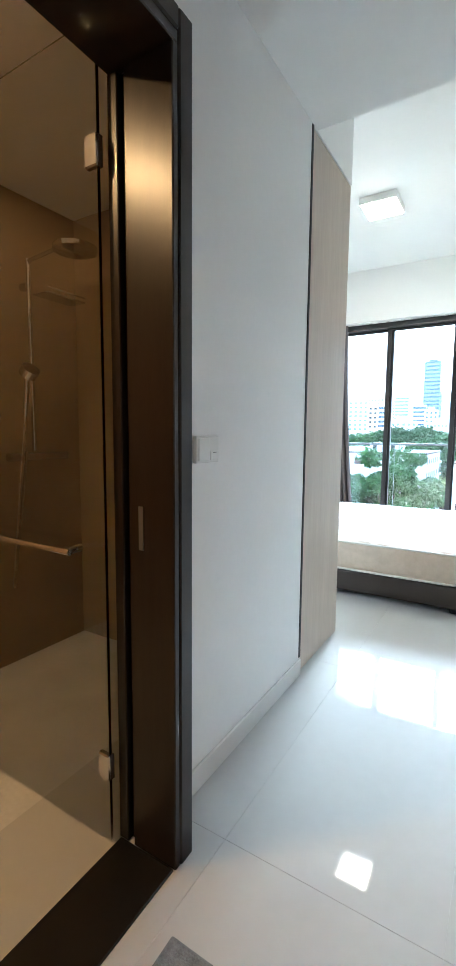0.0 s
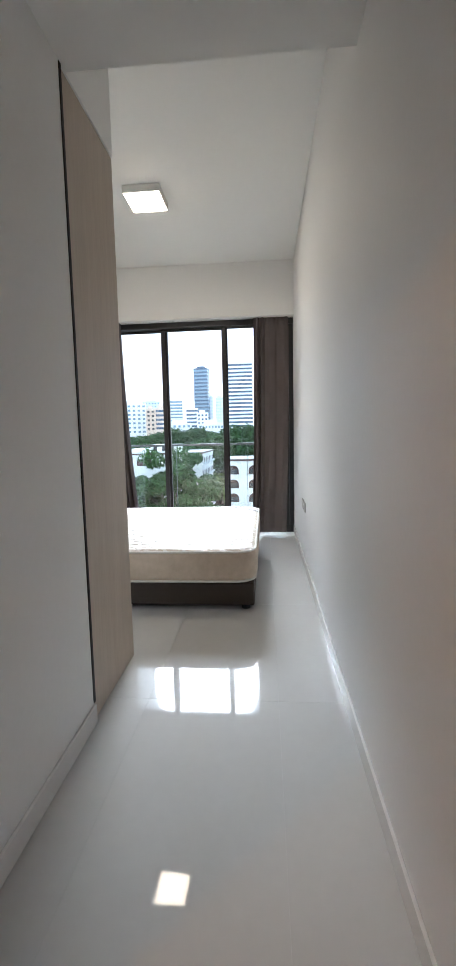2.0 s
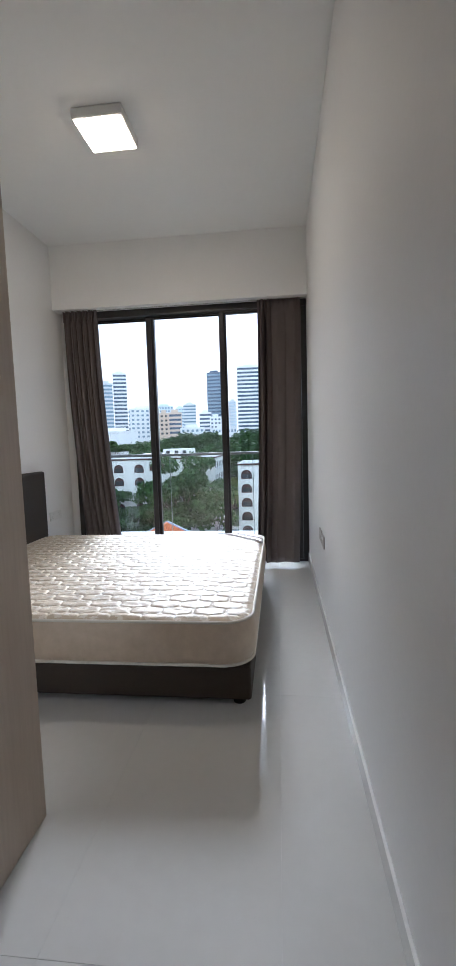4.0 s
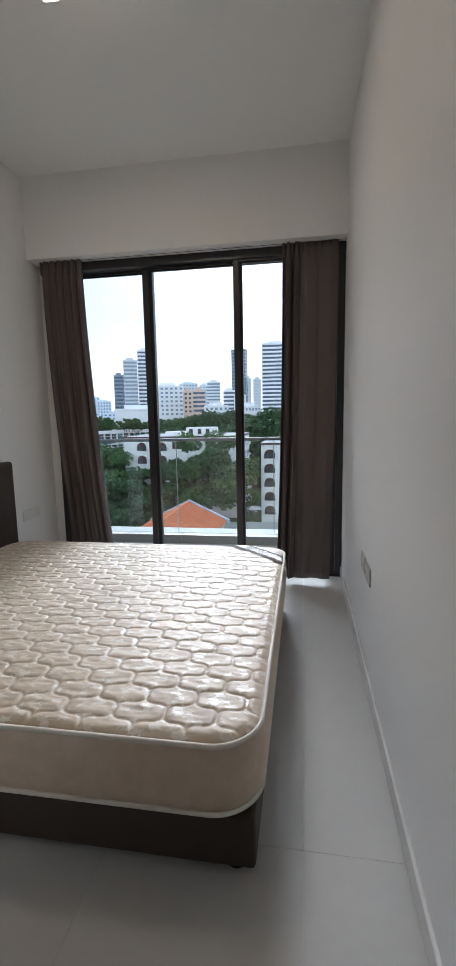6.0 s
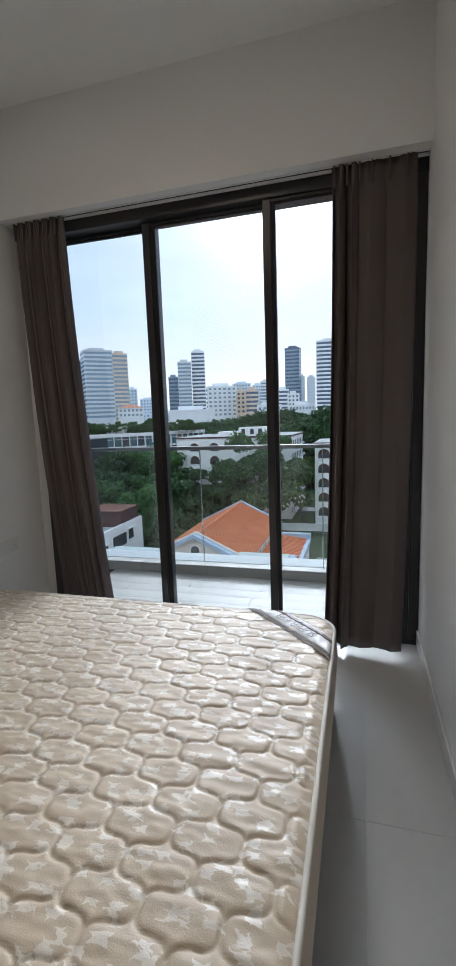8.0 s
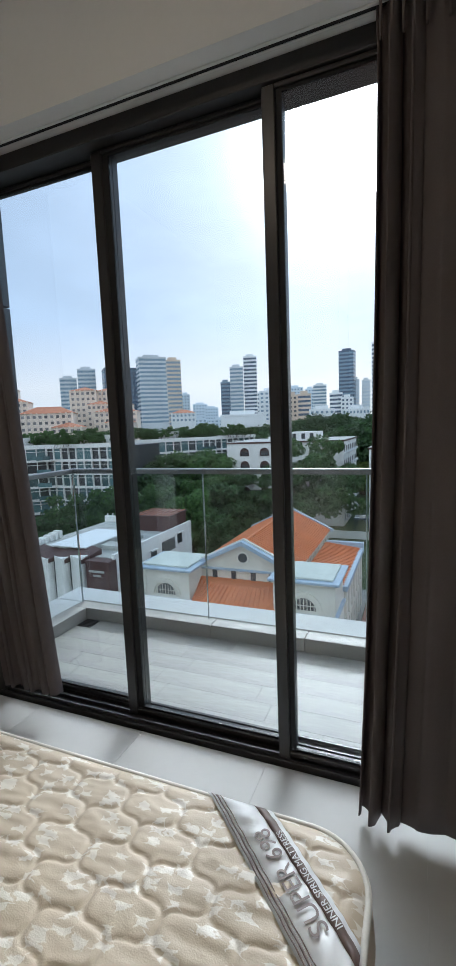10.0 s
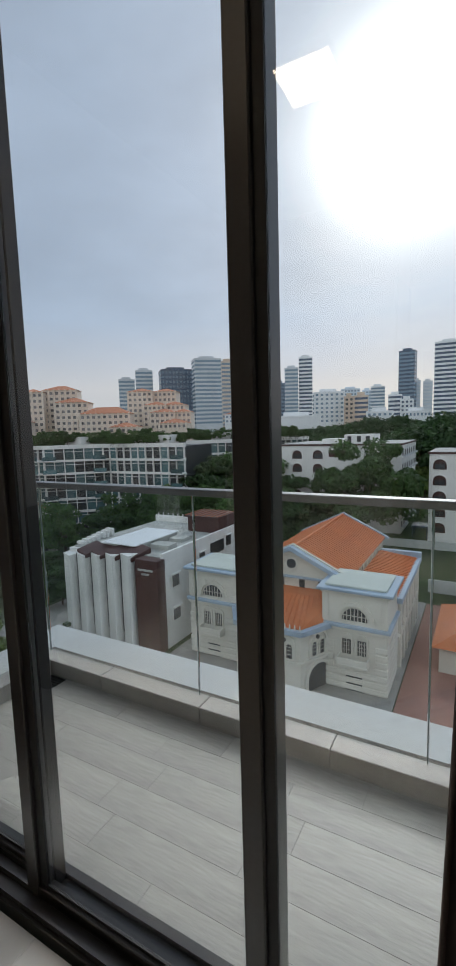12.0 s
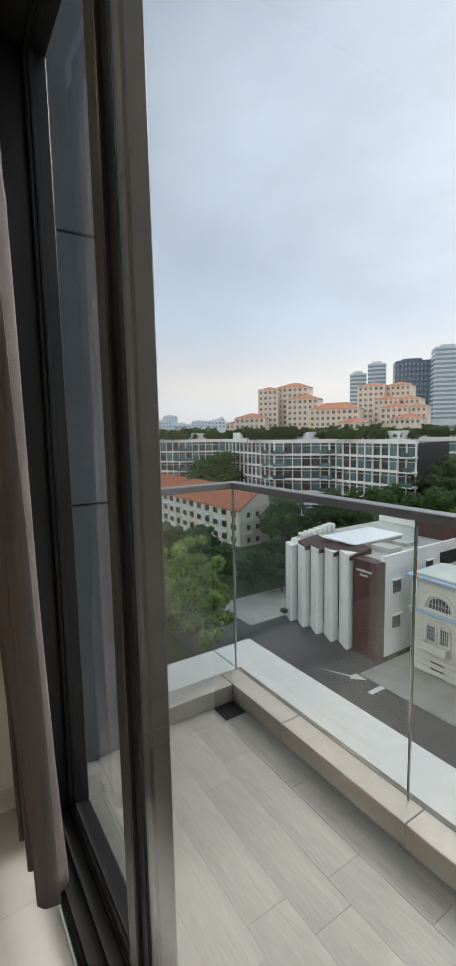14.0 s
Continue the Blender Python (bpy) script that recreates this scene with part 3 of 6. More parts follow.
band_text("SUPER 698", 0.054, 0.080, 0.075, M_LABELBROWN, "printed_line")
band_text("INNER SPRING MATTRESS", 0.020, 0.1055, 0.045, M_LABEL, "printed_line")

# ---- ceiling lamp ----
lamp = thing("ceiling_light", (-1.31, -1.785, ZC), "square white surface-mounted ceiling light, switched on", "ceiling light")
part("body", box(-0.155, 0.155, -0.165, 0.165, -0.060, 0.0, 0.008, 2), M_LAMPBODY, lamp)
part("diffuser", box(-0.142, 0.142, -0.152, 0.152, -0.067, -0.0605, 0.003), M_LAMP, lamp, "glowing warm white diffuser")


# ---- sockets and switches ----
def socket_plate(loc, turn, width, label, cat, rockers):
    root = thing("wall_socket" if cat == "socket" else "light_switch", loc, label, cat)
    root.rotation_euler = (0, 0, radians(turn))
    part("faceplate", box(-width / 2, width / 2, -0.009, 0.0, -0.043, 0.043, 0.003, 2), M_SOCKET if loc[0] == 0 else M_PLASTIC, root)
    for x in rockers:
        part("rocker", box(x - 0.008, x + 0.008, -0.013, -0.0095, 0.010, 0.032, 0.002), M_PLASTIC, root)
    if cat == "socket":
        for x in rockers:
            pin = bmesh.new()
            for dx, dz, w, h in ((0, 0.003, 0.003, 0.006), (-0.012, -0.016, 0.006, 0.003), (0.012, -0.016, 0.006, 0.003)):
                add_box(pin, x * 1.6 + dx - w / 2, x * 1.6 + dx + w / 2, -0.0098, -0.009, dz - h / 2 - 0.006, dz + h / 2 - 0.006)
            part("pin_holes", pin, M_GASKET, root)
    return root


socket_plate((0, -1.60, 0.555), -90, 0.150, "beige-grey double socket plate with switches on the wall", "socket", (-0.022, 0.022))
socket_plate((0, -1.435, 0.560), -90, 0.150, "beige-grey outlet plate beside the double socket", "socket", (0.03,))
socket_plate((XL, -0.41, 0.56), 90, 0.230, "white double socket plate low beside the bed", "socket", (-0.05, 0.05))
switch = thing("light_switch", (XC, -4.788, 1.165), "two white rocker light switch plates beside the bathroom door", "light switch")
part("faceplate", box(0, 0.016, -0.070, 0.005, -0.043, 0.043, 0.004, 2), M_PLASTIC, switch)
part("rocker", box(0.0165, 0.020, -0.062, -0.003, -0.036, 0.036, 0.002), M_PLASTIC, switch)
part("faceplate", box(0, 0.011, 0.0055, 0.068, -0.043, 0.043, 0.004, 2), M_PLASTIC, switch)
part("rocker", box(0.0115, 0.014, 0.012, 0.060, -0.036, -0.004, 0.002), M_PLASTIC, switch)
part("indicator", box(0.0141, 0.0146, 0.026, 0.046, -0.012, -0.009), M_SWITCH, switch)

# ---- wardrobe end panel ----
wardrobe = thing("wardrobe", (XP, (YP0 + YP1) / 2, 0), "pale oak laminate wardrobe end panel, full height", "wardrobe")
part("side_panel", box(-0.025, 0.0, (YP0 - YP1) / 2, (YP1 - YP0) / 2, 0.0, ZK - 0.002, 0.0015), M_WOOD, wardrobe)
# no gap is cut: a proud black strip stands for its shadow
part("gap_shadow_strip", box(-0.02, 0.0105, (YP0 - YP1) / 2 - 0.014, (YP0 - YP1) / 2 + 0.004, 0.09, ZK - 0.004), M_GASKET, wardrobe, "black strip standing in for the shadow in the panel gap")

# ---- balcony ----
ZD = -0.042              # deck level
GX, GY = -2.785, 1.055    # line of the balustrade glass
KX, KY = -2.672, 0.959    # inner face of the kerb
BR = 1.6                 # balcony runs on past the room's long wall
deck = structure("balcony_floor", box(XL - 0.2, BR, 0.118, GY + 0.4, -0.3, ZD - 0.004), M_DECKJOINT, "balcony deck of pale grey plank tiles", "floor")
kerb = tagged(new("balcony_kerb"), "low grey tiled kerb round the balcony", "kerb", "", "structure")


def kerb_run(along, a, b, step):
    s = a
    while s < b - 0.01:
        e = min(s + step, b)
        bm = box(max(s, GX - 0.02) + 0.0012, e - 0.0012, KY, GY + 0.02, ZD - 0.003, 0.047, 0.003) if along == "x" else box(GX - 0.02, KX, s + 0.0012, e - 0.0012, ZD - 0.003, 0.047, 0.003)
        part("kerb_tile", bm, M_KERB, kerb)
        s = e


kerb_run("x", -2.92, BR, 0.645)
kerb_run("y", 0.475, KY - 0.001, 0.60)
ledge = structure("balcony_ledge", box(GX - 0.30, BR, GY + 0.024, GY + 0.31, -0.35, 0.034, 0.01, 2), M_LEDGE, "white painted ledge outside the balustrade", "ledge")
structure("balcony_ledge_side", box(GX - 0.30, GX - 0.024, 0.10, GY + 0.023, -0.35, 0.034, 0.01, 2), M_LEDGE, "white painted ledge outside the balustrade", "ledge")
seal = structure("ledge_sealant", box(GX - 0.02, BR, GY + 0.0205, GY + 0.050, 0.025, 0.043, 0.004), mat("dirty_sealant", (0.16, 0.145, 0.125), 0.9, var=0.5, scale=7, fine=40, bump=0.4), "dirty grey sealant line along the ledge", "sealant")
M_JOINT = mat("joint_silicone", (0.30, 0.36, 0.34), 0.4)
balustrade = tagged(new("balcony_balustrade"), "frameless glass balustrade with flat steel handrail", "balustrade", "", "structure")


def glass_panel(x0, x1, y0, y1):
    g = part("glass_panel", box(x0, x1, y0, y1, 0.045, 1.072, 0.0015), M_RAILGLASS, balustrade)
    g.visible_shadow = False


xs = [GX + 0.006, -1.684, -0.62, 0.45, BR - 0.1]
for a, b in zip(xs, xs[1:]):
    glass_panel(a + 0.003, b - 0.003, GY - 0.006, GY + 0.006)
glass_panel(GX - 0.006, GX + 0.006, 0.47, GY - 0.008)
for x, y in [(x, GY) for x in xs[1:-1]] + [(GX + 0.003, GY - 0.002)]:
    part("joint_seal", box(x - 0.0025, x + 0.0025, y - 0.005, y + 0.005, 0.047, 1.071), M_JOINT, balustrade)
part("handrail", box(GX - 0.032, BR - 0.1, GY - 0.032, GY + 0.032, 1.070, 1.103, 0.004, 2), M_STEEL, balustrade)
part("handrail", box(GX - 0.032, GX + 0.032, 0.45, GY - 0.0325, 1.070, 1.103, 0.004, 2), M_STEEL, balustrade)
drain = thing("floor_drain", (KX + 0.066, KY - 0.066, ZD), "square dark floor drain grate in the deck corner", "floor drain")
dr = bmesh.new()
for k in range(6):
    add_box(dr, -0.055, 0.055, -0.05 + k * 0.02 - 0.005, -0.05 + k * 0.02 + 0.005, 0.002, 0.006)
part("grate", dr, M_FRAME, drain)
part("drain_pan", box(-0.06, 0.06, -0.06, 0.06, -0.004, 0.0015), M_GASKET, drain)

# dark side wall of the balcony in three cladding panels
side = tagged(new("wall_balcony_side"), "dark grey textured side wall with horizontal joints", "wall", "", "structure")
for z0, z1 in ((ZD, 1.078), (1.086, 2.137), (2.145, 3.4)):
    part("cladding_panel", box(-2.90, -2.645, 0.118, 0.472, z0, z1, 0.004), M_DARKWALL, side)
structure("wall_outside_west", box(-9.0, XL - 0.125, -0.1, 0.117, -25, 12.0), M_DARKWALL, "dark grey rendered outer wall of the tower", "wall")
structure("wall_outside_east", box(BR - 0.05, BR + 0.15, 0.12, GY + 0.4, -0.35, 3.3), M_LEDGE, "white wall closing the balcony", "wall")
structure("wall_outside_window_east", box(0.151, BR + 0.15, 0.0, 0.117, -0.35, 3.3), M_LEDGE, "white outer wall beside the window", "wall")
structure("wall_outside_below", box(-2.9, BR + 0.15, 0.0, 1.2, -25, -0.36), M_LEDGE, "white wall of the tower below the balcony", "wall")

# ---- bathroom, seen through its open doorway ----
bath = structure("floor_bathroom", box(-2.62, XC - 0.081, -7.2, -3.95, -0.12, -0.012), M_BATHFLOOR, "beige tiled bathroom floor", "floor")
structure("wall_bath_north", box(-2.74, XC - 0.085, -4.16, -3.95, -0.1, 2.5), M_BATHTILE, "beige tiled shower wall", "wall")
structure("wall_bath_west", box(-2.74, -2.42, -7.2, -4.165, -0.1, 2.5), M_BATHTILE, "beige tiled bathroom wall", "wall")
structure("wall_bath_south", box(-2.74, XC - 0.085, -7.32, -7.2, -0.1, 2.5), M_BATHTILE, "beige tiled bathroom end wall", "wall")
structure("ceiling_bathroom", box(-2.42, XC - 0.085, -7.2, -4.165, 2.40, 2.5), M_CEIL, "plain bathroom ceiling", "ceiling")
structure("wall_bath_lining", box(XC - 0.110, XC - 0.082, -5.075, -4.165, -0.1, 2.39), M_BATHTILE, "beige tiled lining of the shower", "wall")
threshold = structure("door_threshold", box(XC - 0.08, XA - 0.01, DOOR0 + 0.031, DOOR1 - 0.031, -0.10, 0.006, 0.003), M_BLACKSTONE, "black stone door threshold", "threshold")

door = tagged(new("door_1"), "dark walnut door frame, door slid open into the wall", "door", "", "structure")
for y0, y1 in ((DOOR1 - 0.008, DOOR1 + 0.045), (DOOR0 - 0.045, DOOR0 + 0.008)):
    part("architrave", box(XC, XA, y0, y1, 0.0, DOORH + 0.05, 0.004), M_DARKWOOD, door)
part("architrave", box(XC, XA, DOOR0 + 0.009, DOOR1 - 0.009, DOORH - 0.001, DOORH + 0.05, 0.004), M_DARKWOOD, door)
part("jamb", box(XC - 0.030, XA - 0.004, DOOR1 - 0.03, DOOR1 - 0.009, 0.0, DOORH - 0.031, 0.003), M_DARKWOOD, door)
part("jamb", box(XC - 0.088, XC - 0.052, DOOR1 - 0.03, DOOR1 - 0.001, 0.0, DOORH - 0.031, 0.003), M_DARKWOOD, door)
part("door_slot", box(XC - 0.051, XC - 0.031, DOOR1 - 0.010, DOOR1 - 0.001, 0.0, DOORH - 0.031), M_GASKET, door)
part("jamb", box(XC - 0.08, XA - 0.004, DOOR0 + 0.009, DOOR0 + 0.03, 0.0, DOORH - 0.031, 0.003), M_DARKWOOD, door)
part("head", box(XC - 0.088, XA - 0.004, DOOR0 + 0.009, DOOR1 - 0.009, DOORH - 0.03, DOORH - 0.002, 0.003), M_DARKWOOD, door)
part("strike_plate", box(XC + 0.006, XC + 0.022, DOOR1 - 0.0325, DOOR1 - 0.0305, 0.90, 1.02), M_STEEL, door)

shower = thing("shower_screen", (-1.188, -5.135, 0), "frameless clear glass shower screen with chrome hinges", "shower screen")
part("glass_sheet", box(-1.10, 0.0, -0.005, 0.005, -0.012, 2.24, 0.001), glass_mat("shower_glass", (0.93, 0.95, 0.92)), shower)
for z in (0.24, 1.93):
    part("hinge", box(-0.042, 0.006, -0.012, 0.012, z - 0.040, z + 0.040, 0.004), M_CHROME, shower, "chrome glass hinge")
tb = bmesh.new()
add_cyl(tb, (-0.75, -0.06, 0.885), (-0.08, -0.06, 0.885), 0.009)
for x in (-0.73, -0.10):
    add_cyl(tb, (x, -0.06, 0.885), (x, -0.006, 0.885), 0.011)
part("towel_bar", tb, M_CHROME, shower, "chrome towel bar")

riser = thing("shower_set", (-2.42, -4.50, 0), "chrome shower riser with overhead and hand shower", "shower")
part("riser_pipe", cyl((0.05, 0, 1.12), (0.05, 0, 2.08), 0.011), M_CHROME, riser)
part("overhead_arm", cyl((0.05, 0, 2.07), (0.40, 0, 2.10), 0.010), M_CHROME, riser)
part("overhead_rose", cyl((0.40, 0, 2.05), (0.40, 0, 2.07), 0.10, 24), M_CHROME, riser)
part("mixer_bar", cyl((0.05, -0.15, 1.09), (0.05, 0.20, 1.09), 0.022), M_CHROME, riser)
part("wall_flange", cyl((-0.01, 0, 1.95), (0.05, 0, 1.95), 0.02), M_CHROME, riser)
hs = bmesh.new()
add_cyl(hs, (0.07, -0.06, 1.30), (0.10, -0.06, 1.52), 0.012)
add_cyl(hs, (0.10, -0.06, 1.50), (0.13, -0.06, 1.53), 0.045)
part("hand_shower", hs, M_CHROME, riser)
hose = bmesh.new()
pts = [Vector((0.07, -0.06 - 0.10 * math.sin(math.pi * k / 14), 1.30 - 0.78 * math.sin(math.pi * k / 14) + 0.18 * (1 - k / 14) - 0.18)) for k in range(15)]
for a, b in zip(pts, pts[1:]):
    add_cyl(hose, a, b, 0.007, 8)
part("hose", hose, M_CHROME, riser)
basket = thing("shower_shelf", (-2.42, -4.42, 1.93), "small chrome corner shelf in the shower", "shelf")
part("shelf_plate", box(0, 0.12, -0.02, 0.22, -0.004, 0.004, 0.002), M_CHROME, basket)
part("shelf_rail", box(0.115, 0.121, -0.02, 0.22, 0.02, 0.028, 0.002), M_CHROME, basket)
bdrain = thing("shower_drain", (-2.34, -4.24, -0.012), "square steel shower drain in the floor corner", "floor drain")
part("drain_grate", box(-0.06, 0.06, -0.06, 0.06, 0.0, 0.004, 0.001), M_STEEL, bdrain)
blamp = thing("downlight", (-1.75, -5.9, 2.40), "small round recessed bathroom downlight, switched on", "downlight")
part("ring", cyl((0, 0, -0.008), (0, 0, 0.0), 0.06, 24), M_LAMPBODY, blamp)
part("lens", cyl((0, 0, -0.011), (0, 0, -0.0085), 0.045, 24), emit_mat("downlight_glow", (1.0, 0.50, 0.17), 175.0), blamp)

rug = thing("bath_mat", (-0.67, -5.41, 0.0), "small grey shaggy bath mat outside the bathroom", "bath mat")
part("mat_body", box(-0.20, 0.16, -0.30, 0.16, 0.0005, 0.014, 0.006, 2), M_MAT, rug)

# ---- outside: materials ----
GZ = -25.0
M_ASPHALT = mat("asphalt_road", (0.085, 0.085, 0.088), 0.9, alt=(0.055, 0.056, 0.058), scale=0.25, fine=3.0, bump=0.3, bump_scale=8)
M_PAVING = mat("concrete_paving", (0.30, 0.29, 0.27), 0.85, var=0.2, scale=0.4, fine=4, bump=0.1, bump_scale=6)
M_REDPAVE = mat("red_brick_paving", (0.30, 0.15, 0.115), 0.85, var=0.15, scale=0.6, fine=5, bump=0.1, bump_scale=6)
M_GRASS = mat("lawn_grass", (0.075, 0.125, 0.035), 0.95, alt=(0.04, 0.075, 0.02), scale=0.5, fine=6, bump=0.6, bump_scale=9)
M_SCRUB = mat("dense_low_greenery", (0.05, 0.085, 0.026), 0.95, alt=(0.018, 0.034, 0.012), scale=0.16, fine=1.6, bump=1.0, bump_scale=1.5)
M_WHITEPAINT = mat("white_render", (0.80, 0.80, 0.78), 0.8, alt=(0.70, 0.695, 0.67), scale=0.25, fine=2.5, bump=0.06, bump_scale=4, stretch=(1, 1, 0.4))
M_CREAM = mat("cream_render", (0.66, 0.63, 0.56), 0.8, alt=(0.54, 0.51, 0.45), scale=0.3, fine=3, bump=0.08, bump_scale=4, stretch=(1, 1, 0.4))
M_RUSTIC = mat("pale_cream_stone_render", (0.70, 0.68, 0.62), 0.8, alt=(0.57, 0.55, 0.49), scale=0.35, fine=3, bump=0.1, bump_scale=4)
M_BLUETRIM = mat("pale_blue_painted_trim", (0.40, 0.50, 0.62), 0.7, alt=(0.28, 0.35, 0.44), scale=0.7, fine=5, bump=0.1)
M_FLATROOF = mat("weathered_flat_roof", (0.52, 0.53, 0.50), 0.85, alt=(0.30, 0.30, 0.28), scale=0.35, fine=2.5, bump=0.1)
M_PALEROOF = mat("pale_green_flat_roof", (0.56, 0.60, 0.56), 0.8, alt=(0.46, 0.50, 0.46), scale=0.6, fine=4, bump=0.05)
M_TERRA = mat("terracotta_tile", (0.62, 0.20, 0.07), 0.8, alt=(0.46, 0.13, 0.045), scale=0.45, fine=5, bump=0.2, bump_scale=6, per_object=0.10)
M_OLDTERRA = mat("old_red_roof_tile", (0.42, 0.15, 0.075), 0.85, alt=(0.27, 0.085, 0.045), scale=0.3, fine=3, bump=0.3, bump_scale=5)
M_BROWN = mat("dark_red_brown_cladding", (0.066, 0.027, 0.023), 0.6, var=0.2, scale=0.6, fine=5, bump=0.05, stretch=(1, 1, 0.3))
M_WHITESHEET = mat("white_metal_roof_sheet", (0.78, 0.80, 0.82), 0.5, var=0.05, scale=0.5, bump=0.03)
M_DARKWIN = mat("dark_window_glass", (0.030, 0.036, 0.042), 0.3, var=0.3, scale=0.8, bump=0, per_object=0.6)
M_FARWIN = mat("far_window_glass", (0.20, 0.19, 0.19), 0.4, var=0.2, scale=0.5, bump=0, per_object=0.5)
M_TEALWIN = mat("teal_window_glass", (0.075, 0.135, 0.145), 0.2, var=0.3, scale=0.5, bump=0, per_object=0.5)
# terracotta of the far roofs, with aerial haze mixed into the colour
M_PINKTERRA = mat("haze_paled_terracotta_tile", (0.60, 0.27, 0.155), 0.85, alt=(0.50, 0.20, 0.11), scale=0.2, fine=2, bump=0)
M_PEACH = mat("peach_render", (0.84, 0.74, 0.64), 0.8, alt=(0.76, 0.66, 0.56), scale=0.1, fine=1, bump=0)
M_GREYCLAD = mat("grey_tower_cladding", (0.58, 0.61, 0.64), 0.6, var=0.1, scale=0.1, fine=1, bump=0)
M_NAVY = mat("navy_glass_cladding", (0.085, 0.12, 0.18), 0.25, var=0.15, scale=0.1, fine=1, bump=0)
M_BLUEGLASS = mat("blue_tower_glass", (0.22, 0.31, 0.39), 0.2, var=0.2, scale=0.1, fine=1, bump=0)
# far towers: base colour lightened in place of aerial haze
M_PALETOWER = mat("pale_tower_render", (0.80, 0.82, 0.83), 0.8, var=0.06, scale=0.1, fine=1, bump=0)
M_TANTOWER = mat("tan_tower_render", (0.66, 0.54, 0.43), 0.8, var=0.1, scale=0.1, fine=1, bump=0)
# pale blue of the haze is put straight into this wall colour
M_HAZE = mat("haze_tinted_far_render", (0.68, 0.75, 0.81), 0.9, var=0.05, scale=0.05, fine=0.5, bump=0)
M_BARK = mat("tree_bark", (0.10, 0.075, 0.055), 0.9, var=0.3, scale=2, fine=12, bump=0.6, bump_scale=10, stretch=(1, 1, 0.3))
M_ROADPAINT = mat("road_paint", (0.62, 0.62, 0.60), 0.8, var=0.15, scale=2, fine=10, bump=0)
M_PALEWALL = mat("garden_wall_paint", (0.55, 0.57, 0.56), 0.85, alt=(0.42, 0.44, 0.42), scale=0.3, fine=2, bump=0.05)


def leaf_mat(name, col, dark):
    m = bpy.data.materials.new(name)
    m.use_nodes = True
    nt = m.node_tree
    b = nt.nodes["Principled BSDF"]
    b.inputs["Roughness"].default_value = 0.6
    b.inputs["Specular IOR Level"].default_value = 0.25
    geo = nt.nodes.new("ShaderNodeNewGeometry")
    ramp = nt.nodes.new("ShaderNodeValToRGB")
    ramp.color_ramp.elements[0].color, ramp.color_ramp.elements[1].color = (*dark, 1), (*col, 1)
    nt.links.new(geo.outputs["Random Per Island"], ramp.inputs["Fac"])
    oi = nt.nodes.new("ShaderNodeObjectInfo")
    mr = nt.nodes.new("ShaderNodeMapRange")
    mr.inputs["To Min"].default_value, mr.inputs["To Max"].default_value = 0.75, 1.2
    nt.links.new(oi.outputs["Random"], mr.inputs["Value"])
    hv = nt.nodes.new("ShaderNodeHueSaturation")
    nt.links.new(mr.outputs["Result"], hv.inputs["Value"])
    nt.links.new(ramp.outputs["Color"], hv.inputs["Color"])
    nt.links.new(hv.outputs["Color"], b.inputs["Base Color"])
    tr = nt.nodes.new("ShaderNodeBsdfTranslucent")
    nt.links.new(hv.outputs["Color"], tr.inputs["Color"])
    mx = nt.nodes.new("ShaderNodeMixShader")
    mx.inputs["Fac"].default_value = 0.42
    nt.links.new(b.outputs["BSDF"], mx.inputs[1])
    nt.links.new(tr.outputs["BSDF"], mx.inputs[2])
    nt.links.new(mx.outputs["Shader"], nt.nodes["Material Output"].inputs["Surface"])
    return m


M_LEAF = leaf_mat("mid_green_leaves", (0.105, 0.195, 0.055), (0.040, 0.082, 0.026))
M_LEAFDARK = leaf_mat("dark_green_leaves", (0.072, 0.138, 0.045), (0.026, 0.055, 0.020))
M_LEAFLIGHT = leaf_mat("light_green_leaves", (0.27, 0.37, 0.11), (0.11, 0.18, 0.05))


# ---- ground: one sheet, rising a little behind the church ----
def ground_sheet():
    xs = [-4000, -1200, -400, -200, -120, -90, -70, -55, -45, -35, -25, -15, -5, 5, 20, 60, 200, 800, 4000]
    ys = [-300, -40, 0.0, 10, 20, 30, 40, 50, 60, 68, 76, 84, 92, 100, 120, 160, 250, 500, 1500, 4500]
    bm = bmesh.new()
    g = [[bm.verts.new((x, y, GZ + (3.0 * min(1, max(0, (y - 72) / 24.0)) if x > -60 else 0.0))) for x in xs] for y in ys]
    for j in range(len(ys) - 1):
        for i in range(len(xs) - 1):
            bm.faces.new((g[j][i], g[j][i + 1], g[j + 1][i + 1], g[j + 1][i]))
    return bm


structure("ground", ground_sheet(), M_SCRUB, "city ground under dense low greenery reaching the horizon", "ground")
structure("road", box(-56, 6, 24, 40.6, GZ - 0.2, GZ + 0.03), M_ASPHALT, "grey asphalt forecourt road", "road")
structure("pavement", box(-58, -48.8, 34, 60, GZ - 0.2, GZ + 0.16), M_PAVING, "pale concrete pavement beside the white building", "pavement")
structure("pavement_church", box(-32.2, -7.0, 36.5, 72, GZ - 0.2, GZ + 0.12), M_PAVING, "pale concrete paving round the church", "pavement")
structure("pavement_red", box(-6.9, 14, 30, 70, GZ - 0.2, GZ + 0.10), M_REDPAVE, "red paved yard beside the church", "pavement")
structure("lawn", box(-40, 12, 96, 104.5, -22.3, -21.95), M_GRASS, "green lawn in front of the white block", "lawn")
mk = bmesh.new()
